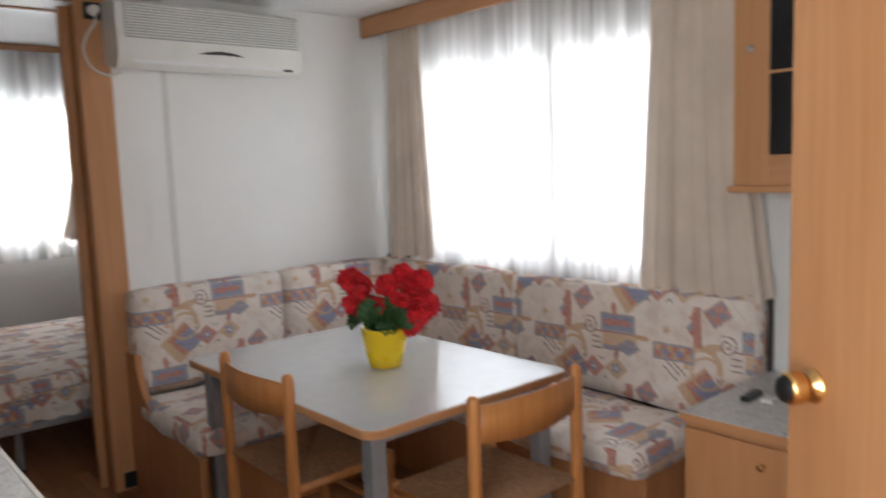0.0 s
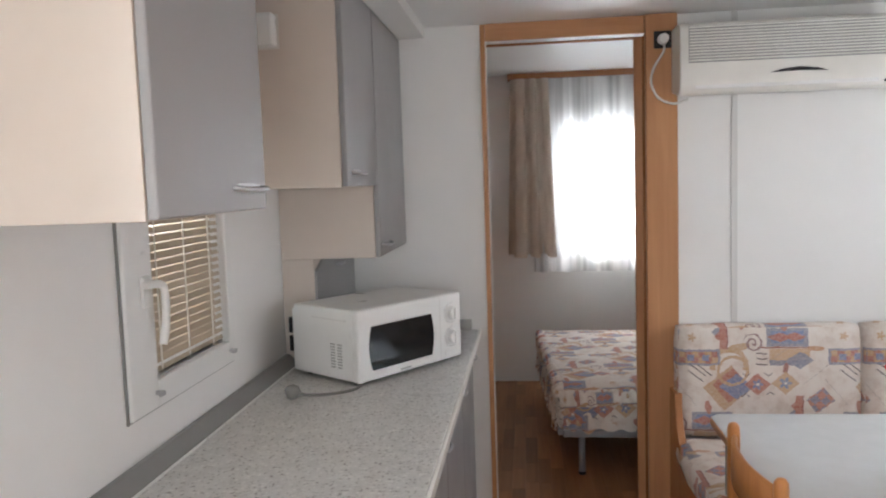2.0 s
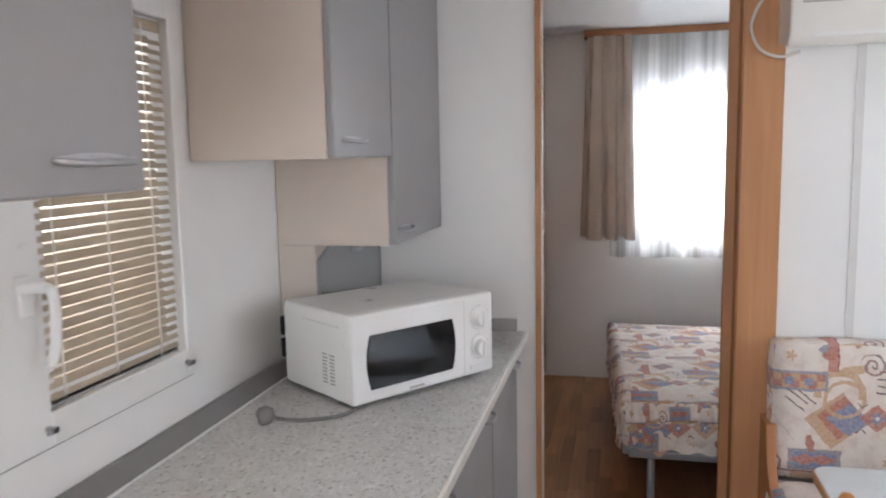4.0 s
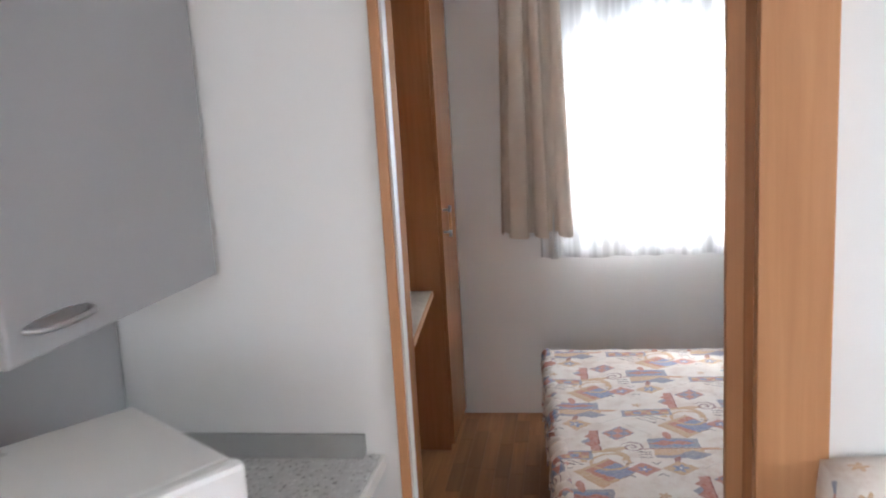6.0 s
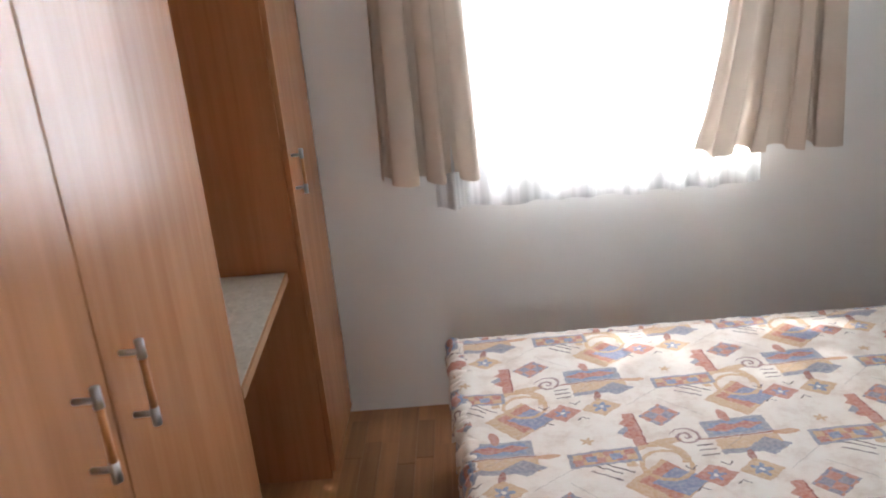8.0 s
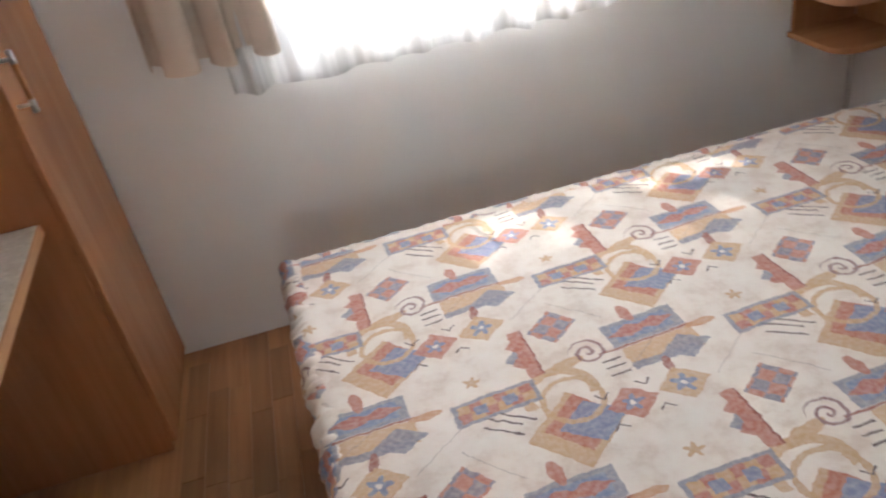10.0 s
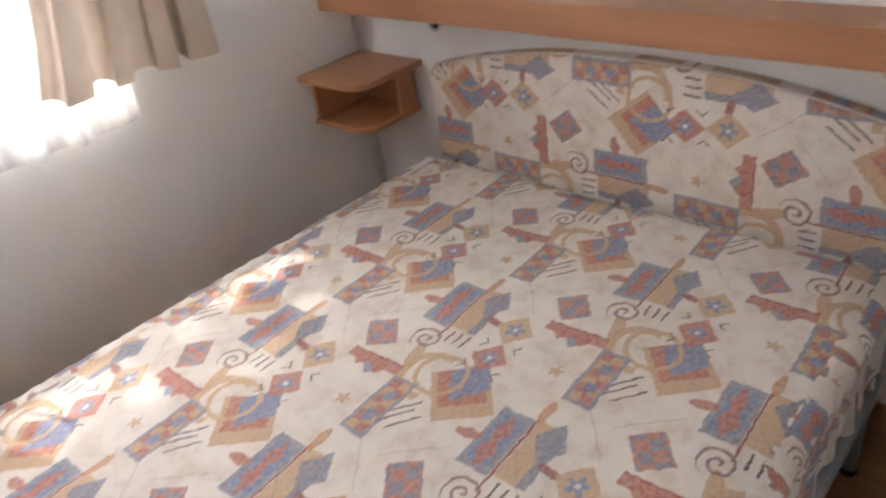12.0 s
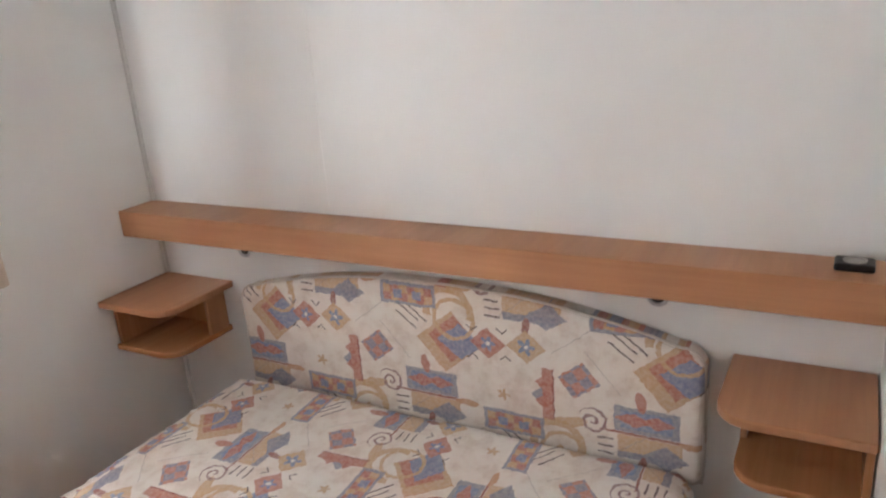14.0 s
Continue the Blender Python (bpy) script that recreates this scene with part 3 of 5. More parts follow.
wall_with_hole("wall_partition", "y", PY0, PYT, KW, 1.636, 0.0, TOP, [DOOR], label="thin white partition with a narrow doorway to the bedroom")
structure("wall_pocket", box(1.637, RW, PY0, PY1, 0.0, TOP), "wall", "white hollow partition beside the doorway")
# the opening in this unseen wall is added for the rear fill
wall_with_hole("wall_back", "y", BY - T, BY, KW - T, RW + T, 0.0, TOP, [(0.42, 1.48, 0.88, 1.92)], label="white end wall with an opening added for the rear fill")
structure("wall_bathroom", box(1.57, RW, -0.46, -0.41, 0.0, LC), "wall", "white inner wall beside the entrance door")
structure("floor", box(KW - T, RW + T, BY - T, FY + T, -0.06, 0.0), "floorwood", "brown parquet laminate floor", turn=False)
structure("ceiling", box(KW, RW, BY, PY0, LC, LC + 0.04), "ceiling", "glossy white ceiling panels of the living area")
structure("ceiling_bedroom", box(KW, RW, PYT, FY, BC, BC + 0.04), "ceiling", "white ceiling panels of the bedroom")
structure("roof", box(KW - 0.2, RW + 0.2, BY - 0.2, FY + 0.2, TOP, TOP + 0.05), "wall", "plain roof deck")
structure("ground", box(-60, 60, -60, 60, -0.62, -0.6), "ground", "dry grass around the mobile home")
structure("trim_ceiling", box(KW, RW - 0.15, 2.40, 2.425, LC - 0.008, LC), "beech_red", "narrow wooden strip over the ceiling joint")
structure("trim_ceiling_bedroom", box(KW, RW, 4.05, 4.085, BC - 0.008, BC), "beech_red", "dark wooden strip over the ceiling joint")
structure("trim_seam_partition", box(1.965, 1.99, PY0 - 0.004, PY0, 0.0, LC), "seam", "plastic strip over the panel joint")
structure("trim_corner_bedroom", box(RW - 0.012, RW, FY - 0.012, FY, 0.0, BC), "seam", "plastic strip in the corner of the bedroom")
structure("trim_seam_headboard", box(RW - 0.0012, RW, 4.625, 4.635, 1.04, BC), "wall", "fine joint between the wall panels")
structure("trim_seam_far", box(1.515, 1.53, FY - 0.003, FY, 0.0, BC), "wall", "fine joint between the wall panels")

# passage frame: post, lintel, jambs
frame_ = thing("door_1", "orange beech frame of the bedroom doorway", "door frame", (1.3, PY0, 0), kind="structure")
part("post", box(1.617, 1.745, PY0 - 0.03, PY0 - 0.001, 0.0, LC, 0.003), "beech", frame_, "wide beech post")
for x in (1.628, 1.738):
    part("screw_cap", rod((x, PY0 - 0.0308, 1.388), (x, PY0 - 0.0295, 1.388), 0.0035, 12), "beech", frame_, "small pale screw cap")
part("jamb", box(1.6175, 1.636, PY0 - 0.0005, 3.077, 0.0, 2.105), "beech_red", frame_)
part("stop_strip", box(1.585, 1.636, 3.078, 3.10, 0.0, 2.105, 0.003), "beech", frame_)
part("jamb", box(1.607, 1.636, 3.101, PY1 + 0.01, 0.0, 2.105, 0.002), "beech_red", frame_)
part("jamb", box(0.9565, 0.960, PY0 - 0.002, PYT + 0.002, 0.0, 2.105, 0.002), "seam", frame_, "pale edge of the thin partition")
part("casing", box(0.935, 0.9555, PY0 - 0.014, PY0 - 0.001, 0.0, 2.178, 0.003), "beech", frame_)
part("lintel", box(0.9565, 1.616, PY0 - 0.018, PY0 - 0.001, 2.108, LC - 0.001, 0.003), "beech", frame_, turn=True)
part("track", box(0.975, 1.58, PYT + 0.01, PYT + 0.035, 2.12, 2.14), "beech_red", frame_, turn=True)


def window(name, axis, hole, inner, outer, label, frame_w=0.045):
    """A plastic window set into an opening: outer frame, sash, pane."""
    ua, ub, za, zb = hole
    mid = (inner + outer) / 2
    sgn = 1 if outer > inner else -1
    w = thing(name, label, "window", ((mid, (ua + ub) / 2, za) if axis == "x" else ((ua + ub) / 2, mid, za)), kind="structure")

    def bar(nm, a, b, c, d, t0, t1, material):
        lo, hi = sorted((t0, t1))
        b_ = box(lo, hi, a, b, c, d, 0.003) if axis == "x" else box(a, b, lo, hi, c, d, 0.003)
        return part(nm, b_, material, w)

    t0, t1 = mid - sgn * 0.02, mid + sgn * 0.025
    bar("frame", ua, ua + frame_w, za, zb, t0, t1, "plastic")
    bar("frame", ub - frame_w, ub, za, zb, t0, t1, "plastic")
    bar("frame", ua + frame_w, ub - frame_w, za, za + frame_w, t0, t1, "plastic")
    bar("frame", ua + frame_w, ub - frame_w, zb - frame_w, zb, t0, t1, "plastic")
    pn = bar("pane", ua + frame_w, ub - frame_w, za + frame_w, zb - frame_w, mid - 0.002, mid + 0.002, "glass")
    pn.visible_shadow = False
    return w


win1 = window("window_1", "x", W1, RW, RW + T, "wide white plastic window behind net curtains")
part("mullion", box(RW + 0.012, RW + 0.05, 1.745, 1.78, W1[2], W1[3], 0.003), "plastic", win1)
win2 = window("window_2", "y", W2, FY, FY + T, "white plastic bedroom window behind a net curtain")
win3 = window("window_3", "x", W3, KW, KW - T, "small white kitchen window with a venetian blind")

# ---- dinette ----


def corner_bench():
    b = thing("corner_bench", "L-shaped upholstered corner bench with cream patterned cushions", "bench", (2.5, 2.6, 0))
    # wooden box under the seats, set back below the cushions
    part("seat_box", box(1.74, RW - 0.005, 2.34, PY0 - 0.005, 0.0, 0.33, 0.004), "beech_red", b, "red-brown wooden seat box")
    part("seat_box", box(2.68, RW - 0.005, 0.98, 2.335, 0.0, 0.33, 0.004), "beech_red", b, "red-brown wooden seat box")
    end = [(2.26, 0.0), (2.99, 0.0), (2.99, 0.62), (2.86, 0.62)] + arc_corner(2.62, 0.62, 0.24, 0, -80, 8) + [(2.24, 0.33)]
    part("side_panel", prism(end, "x", 1.705, 1.735, 0.003), "beech_red", b, "shaped red-brown end panel")
    part("seat_cushion", cushion(1.70, 2.45, 2.22, 2.87, 0.33, 0.445, 0.035, 0.012, seed=1), "cloth", b, smooth=True, off=(0.13, 0.21))
    part("seat_cushion", cushion(2.455, 3.085, 2.22, 2.87, 0.33, 0.445, 0.035, 0.012, seed=2), "cloth", b, smooth=True, off=(0.3, 0.05))
    part("seat_cushion", cushion(2.60, 3.085, 0.97, 1.60, 0.33, 0.445, 0.035, 0.012, seed=3), "cloth", b, smooth=True, off=(0.52, 0.11))
    part("seat_cushion", cushion(2.60, 3.085, 1.605, 2.215, 0.33, 0.445, 0.035, 0.012, seed=4), "cloth", b, smooth=True, off=(0.02, 0.3))
    part("back_cushion", cushion(1.715, 2.448, 2.87, 2.99, 0.43, 0.90, 0.03, 0.01, seed=5), "cloth", b, smooth=True, off=(-2.144, -0.663))
    part("back_cushion", cushion(2.452, 3.075, 2.87, 2.99, 0.43, 0.90, 0.03, 0.01, seed=6), "cloth", b, smooth=True, off=(-2.879, -0.663))
    part("back_cushion", cushion(3.07, 3.178, 1.93, 2.99, 0.43, 0.895, 0.03, 0.01, seed=7), "cloth", b, smooth=True, off=(1.99, -0.553))
    part("back_cushion", cushion(3.07, 3.178, 0.80, 1.925, 0.43, 0.89, 0.03, 0.01, seed=8), "cloth", b, smooth=True, off=(1.372, -0.553))
    # dark strip that fills the gap between cushions and wall
    part("back_board", box(3.18, RW - 0.004, 0.80, 2.995, 0.33, 0.90, 0.003), "dark_strip", b, "dark strip in the gap behind the cushions")
    return b


corner_bench()


def dining_table():
    x0, x1, y0, y1, z = 1.715, 2.535, 1.165, 2.34, 0.70
    t = thing("dining_table", "dining table with a glossy pale grey laminate top and wooden edge", "table", (2.12, 1.75, 0))
    r = 0.05
    ol = arc_corner(x0 + r, y0 + r, r, 180, 270) + arc_corner(x1 - r, y0 + r, r, 270, 360) + arc_corner(x1 - r, y1 - r, r, 0, 90) + arc_corner(x0 + r, y1 - r, r, 90, 180)
    part("edge_band", prism(ol, "z", z - 0.026, z - 0.001, 0.003), "beech", t, "beech edge band", turn=True)
    k = 0.004
    ol2 = [(x0 + k + (u - x0) * (x1 - x0 - 2 * k) / (x1 - x0), y0 + k + (v - y0) * (y1 - y0 - 2 * k) / (y1 - y0)) for u, v in ol]
    part("tabletop", prism(ol2, "z", z - 0.012, z + 0.001), "table", t, "glossy pale laminate top")
    for x in (x0 + 0.07, x1 - 0.07):
        for y in (y0 + 0.08, y1 - 0.08):
            lg = part("leg", box(x - 0.025, x + 0.025, y - 0.025, y + 0.025, 0.012, z - 0.027, 0.005), "steel", t, "grey square steel leg")
            part("foot", box(x - 0.027, x + 0.027, y - 0.027, y + 0.027, 0.0, 0.014, 0.003), "black", lg)
    part("apron", box(x0 + 0.1, x1 - 0.1, y0 + 0.075, y0 + 0.095, z - 0.07, z - 0.027), "steel", t)
    part("apron", box(x0 + 0.1, x1 - 0.1, y1 - 0.095, y1 - 0.075, z - 0.07, z - 0.027), "steel", t)
    return t


dining_table()


def dining_chair():
    """Local: the back stands along y at x = 0, the seat reaches towards +x."""
    c = thing("dining_chair", "orange lacquered wooden chair with a woven rush seat", "chair", (0, 0, 0), "chairs at the dinette table")
    w = 0.21
    for y in (-w, w):
        bm = lathe([(0.017, 0.0), (0.0185, 0.05), (0.0185, 0.76), (0.017, 0.776), (0.011, 0.785), (0.004, 0.788)], (0, y, 0), 16)
        part("back_post", bm, "pine", c, smooth=True)
        bm = lathe([(0.015, 0.0), (0.0175, 0.05), (0.0175, 0.44), (0.015, 0.45)], (0.36, y * 0.98, 0), 16)
        part("leg", bm, "pine", c, smooth=True)
        part("seat_rail", rod((0.0, y, 0.425), (0.36, y * 0.98, 0.425), 0.013), "pine", c, smooth=True)
        part("stretcher", rod((0.0, y, 0.2), (0.36, y * 0.98, 0.2), 0.009), "pine", c, smooth=True)
    part("stretcher", rod((0.36, -w, 0.25), (0.36, w, 0.25), 0.009), "pine", c, smooth=True)
    # curved back rail, dipping at its lower edge
    bm = bmesh.new()
    n, rows = 18, []
    for i in range(n + 1):
        s = -1 + 2 * i / n
        x, y = -0.035 * (1 - s * s), s * (w - 0.012)
        lo, hi = 0.645 + 0.012 * s * s, 0.755 + 0.006 * (1 - s * s)
        rows.append([bm.verts.new((x + dx, y, z)) for dx, z in ((-0.009, lo), (0.009, lo), (0.009, hi), (-0.009, hi))])
    for a, b in zip(rows, rows[1:]):
        for k in range(4):
            bm.faces.new((a[k], a[(k + 1) % 4], b[(k + 1) % 4], b[k]))
    bm.faces.new(rows[0])
    bm.faces.new(rows[-1][::-1])
    bmesh.ops.recalc_face_normals(bm, faces=bm.faces[:])
    bmesh.ops.bevel(bm, geom=[e for e in bm.edges if abs(e.verts[0].co.y - e.verts[1].co.y) > 0.01], offset=0.005, segments=2, affect="EDGES")
    part("backrest", bm, "pine", c, "curved wooden back rail", smooth=True)
    # rush seat: four woven triangles of cords running round a centre
    bm = bmesh.new()
    n = 22
    for i in range(n):
        k = (i + 0.5) / n
        hx, hy = 0.185 * (1 - k), w * (1 - k)
        z = 0.437 + 0.008 * k * (1 - k) * 4 - 0.006 * k
        q = [(0.18 - hx, -hy, z), (0.18 + hx, -hy, z), (0.18 + hx, hy, z), (0.18 - hx, hy, z)]
        for a, b in zip(q, q[1:] + q[:1]):
            if (Vector(a) - Vector(b)).length > 0.012:
                rod(a, b, 0.0056, 5, bm)
    st = part("seat", box(0.015, 0.345, -0.19, 0.19, 0.418, 0.434, 0.004), "rush", c, "woven brown rush seat")
    tagged(part("weave", bm, "rush", st, "rush cords wound round the seat rails"), kind="stuff")
    return c


chair = dining_chair()
chair.matrix_basis = pose(1.708, 1.77, 0, 0, 0, 0)
copy_thing(chair, pose(2.137, 0.995, 0, 0, 0, 90))


def flower_pot():
    cx, cy, z = 2.155, 1.672, 0.702
    f = thing("potted_flower", "red geranium in a glossy yellow pot on the table", "plant", (cx, cy, z))
    prof = [(0.050, 0.0), (0.057, 0.004), (0.068, 0.05), (0.077, 0.10), (0.081, 0.13), (0.081, 0.138), (0.076, 0.138), (0.072, 0.12)]
    part("pot", lathe(prof, (cx, cy, z), 40), "pot", f, "glossy yellow ceramic pot", smooth=True)
    part("soil", lathe([(0.070, 0.118), (0.03, 0.122), (0.002, 0.123)], (cx, cy, z), 24), "soil", f)
    rnd = random.Random(4)
    # (across, along, height, radius)
    heads = [(-0.110, 0.0, 0.305, 0.046), (-0.080, 0.03, 0.270, 0.050), (-0.095, -0.02, 0.225, 0.045), (-0.055, 0.04, 0.21, 0.035), (-0.022, -0.04, 0.215, 0.028),
             (0.015, 0.02, 0.275, 0.044), (0.075, 0.03, 0.305, 0.052), (0.130, 0.0, 0.285, 0.052), (0.10, 0.05, 0.255, 0.045), (0.060, -0.05, 0.235, 0.024),
             (0.115, -0.05, 0.190, 0.058), (0.150, 0.0, 0.205, 0.055), (0.095, -0.03, 0.150, 0.045)]
    heads = [(0.78 * a + 0.62 * d, -0.62 * a + 0.78 * d, h, r * 0.74) for a, d, h, r in heads]
    for x, y, h, r in heads:
        top = Vector((cx + x, cy + y, z + h))
        st = part("stem", tube([(cx + x * 0.25, cy + y * 0.25, z + 0.11), (cx + x * 0.7, cy + y * 0.7, z + h * 0.75), top], 0.003, 6, 5), "leaf", f, smooth=True)
        bm = bmesh.new()
        for i in range(46):
            d = Vector((rnd.gauss(0, 1), rnd.gauss(0, 1), rnd.gauss(0.15, 1))).normalized()
            q = top + d * r * rnd.uniform(0.78, 1.06)
            m = Matrix.Translation(q) @ (d + Vector((rnd.uniform(-0.4, 0.4), rnd.uniform(-0.4, 0.4), rnd.uniform(-0.4, 0.4)))).to_track_quat("Z", "Y").to_matrix().to_4x4()
            s = rnd.uniform(0.016, 0.024)
            cen = bm.verts.new(m @ Vector((0, 0, -0.004)))
            rim = []
            for k in range(15):
                a = 2 * math.pi * k / 15
                rr = s * (0.72 + 0.34 * abs(math.cos(2.5 * a)))
                rim.append(bm.verts.new(m @ Vector((rr * math.cos(a), rr * math.sin(a), 0.005 * math.sin(5 * a) + 0.003))))
            for k in range(15):
                bm.faces.new((cen, rim[k], rim[(k + 1) % 15]))
        ball(top, r * 0.72, bm, sub=1)
        tagged(part("flower_head", bm, "petal", f), "round red flower head")
    bm = bmesh.new()
    for i in range(64):
        a = rnd.uniform(0, 2 * math.pi)
        rr = rnd.uniform(0.02, 0.12)
        q = Vector((cx + rr * math.cos(a), cy + rr * math.sin(a), z + 0.145 + rnd.uniform(0.0, 0.075) + 0.03 * (0.1 - rr)))
        s = rnd.uniform(0.028, 0.046)
        d = Vector((math.cos(a) * 0.6, math.sin(a) * 0.6, rnd.uniform(0.2, 1.0))).normalized()
        m = Matrix.Translation(q) @ d.to_track_quat("Z", "Y").to_matrix().to_4x4()
        cen = bm.verts.new(m @ Vector((0, 0, -0.006)))
        rim = []
        for k in range(17):
            b = 2 * math.pi * k / 17
            k2 = s * (0.86 + 0.14 * math.cos(7 * b)) * (0.55 if k == 0 else 1)
            rim.append(bm.verts.new(m @ Vector((k2 * math.cos(b), k2 * math.sin(b), 0.006 * math.sin(7 * b)))))
        for k in range(17):
            bm.faces.new((cen, rim[k], rim[(k + 1) % 17]))
    tagged(part("foliage", bm, "leaf", f), "dark green scalloped leaves")
    return f


flower_pot()


def air_conditioner():
    x0, x1, y0, z0, z1 = 1.722, 2.578, 2.80, 1.828, 2.11
    a = thing("air_conditioner", "white split air conditioner with a ribbed front on the partition", "air conditioner", (2.18, PY0, z0))
    ol = [(PY0 - 0.002, z0 + 0.03), (PY0 - 0.002, z1)] + arc_corner(y0 + 0.05, z1 - 0.045, 0.045, 90, 175, 6) + [(y0, z0 + 0.09)] + arc_corner(y0 + 0.06, z0 + 0.06, 0.06, 180, 265, 6)
    bm = prism(ol, "x", x0, x1, 0.008)
    part("body", bm, "plastic_warm", a, "aged white plastic casing", smooth=False)
    for i in range(12):
        z = z1 - 0.022 - i * 0.0115
        part("louvre", box(x0 + 0.035, x1 - 0.03, y0 - 0.007, y0 + 0.008, z - 0.0058, z, 0.0018), "plastic_warm", a)
    part("grille_gap", box(x0 + 0.033, x1 - 0.028, y0 - 0.001, y0 + 0.004, z1 - 0.16, z1 - 0.02), "trim", a)
    bm = prism([(2.06, 1.900), (2.10, 1.911), (2.165, 1.918), (2.23, 1.911), (2.27, 1.900), (2.165, 1.903)], "y", y0 - 0.006, y0 + 0.002)
    part("badge", bm, "black", a, "black crescent badge")
    part("air_flap", box(x0 + 0.06, x1 - 0.12, y0 + 0.006, y0 + 0.016, z0 + 0.022, z0 + 0.058, 0.003), "plastic", a)
    part("flap_gap", box(x0 + 0.055, x1 - 0.115, y0 + 0.004, y0 + 0.010, z0 + 0.058, z0 + 0.062), "trim", a)
    part("receiver", box(x1 - 0.10, x1 - 0.055, y0 + 0.0, y0 + 0.012, z0 + 0.02, z0 + 0.03, 0.002), "black", a)
    return a


air_conditioner()


def wall_socket(x, z, plugged):
    s = thing("wall_socket", "black wall socket with a white plug" if plugged else "black wall socket on the post", "socket", (x, PY0 - 0.029, z))
    part("cover", box(x - 0.035, x + 0.035, PY0 - 0.04, PY0 - 0.028, z - 0.035, z + 0.035, 0.004), "black", s)
    part("insert", rod((x, PY0 - 0.0425, z), (x, PY0 - 0.039, z), 0.021, 20), "black", s)
    if plugged:
        pl = part("plug", rod((x, PY0 - 0.075, z), (x, PY0 - 0.04, z), 0.019, 18, r2=0.022), "plastic", s, "white mains plug", smooth=False)
        y = PY0 - 0.06
        part("cord", tube([(x, y, z - 0.012), (x, y, z - 0.05), (x - 0.035, y + 0.015, z - 0.11), (x - 0.048, y + 0.02, z - 0.17), (x - 0.02, y + 0.015, z - 0.235), (x + 0.04, y + 0.01, z - 0.262), (x + 0.10, y + 0.03, z - 0.245)], 0.005), "white_cord", pl, "white cord", smooth=True)
    return s


wall_socket(1.685, 2.073, True)
wall_socket(1.69, 0.05, False)

# curtains of the dinette
CWX = RW - 0.075
pel = thing("pelmet", "orange beech curtain pelmet over the dinette window", "pelmet", (RW - 0.07, 1.7, 2.07))
part("front_board", box(RW - 0.145, RW - 0.125, 0.30, PY0 - 0.003, 2.075, LC - 0.002, 0.002), "beech", pel, turn=True)
part("top_board", box(RW - 0.125, RW - 0.002, 0.30, PY0 - 0.003, LC - 0.02, LC - 0.003), "beech", pel, turn=True)
part("curtain_rail", box(RW - 0.085, RW - 0.065, 0.36, PY0 - 0.02, LC - 0.03, LC - 0.021), "plastic", pel)


def hung(name, label, bm, material, category="curtain"):
    ob = part(name, bm, material, None, smooth=True)
    return tagged(ob, label, category)


hung("curtain", "gathered beige curtain in the corner by the partition", curtain("y", 2.57, 2.80, CWX - 0.035, 0.91, 2.13, 4, 0.024, 3, 0.11, omega=0.12), "curtain")
hung("curtain", "wide beige curtain beside the hanging cabinet", curtain("y", 0.88, 1.205, CWX - 0.035, 0.885, 2.13, 6, 0.026, 5, 0.13, omega=0.12, pull=0.05), "curtain")
hung("net_curtain", "sheer white net curtain of the dinette window", curtain("y", 1.72, 2.76, CWX, 0.862, 2.14, 13, 0.017, 11, turned=True), "sheer", "net curtain")
hung("net_curtain", "second sheer white net curtain overlapping the first", curtain("y", 1.05, 1.77, CWX + 0.026, 0.862, 2.14, 9, 0.017, 12), "sheer", "net curtain")


def low_cabinet():
    c = thing("low_cabinet", "low orange beech cabinet with a grey worktop beside the bench", "cabinet", (2.9, 0.55, 0))
    part("body", box(2.63, RW - 0.004, 0.25, 0.80, 0.06, 0.60, 0.002), "beech", c)
    part("plinth", box(2.67, RW - 0.004, 0.27, 0.78, 0.0, 0.06), "beech_red", c)
    d = part("door", box(2.612, 2.629, 0.255, 0.795, 0.07, 0.575, 0.003), "beech", c)
    part("knob", lathe([(0.006, 0), (0.006, 0.012), (0.011, 0.018), (0.009, 0.026)], (0, 0, 0), 14), "brass", d, "small brass knob", smooth=True).matrix_basis = pose(2.612, 0.55, 0.52, 0, -90, 0)
    part("worktop", box(2.60, RW - 0.004, 0.245, 0.805, 0.60, 0.624, 0.004), "worktop", c, "grey speckled top")
    part("edge_band", box(2.596, 2.60, 0.245, 0.805, 0.60, 0.622), "beech", c, turn=True)
    return c


low_cabinet()
rc = thing("bunch_of_keys", "dark keys with a pale tag on the low cabinet", "keys", (2.85, 0.68, 0.624))
part("fob", box(2.80, 2.90, 0.69, 0.72, 0.6245, 0.642, 0.006), "black", rc)
part("tag", box(2.83, 2.89, 0.63, 0.67, 0.6245, 0.638, 0.006), "plastic_warm", rc)
part("key", box(2.87, 2.93, 0.71, 0.735, 0.6245, 0.634, 0.003), "black", rc)


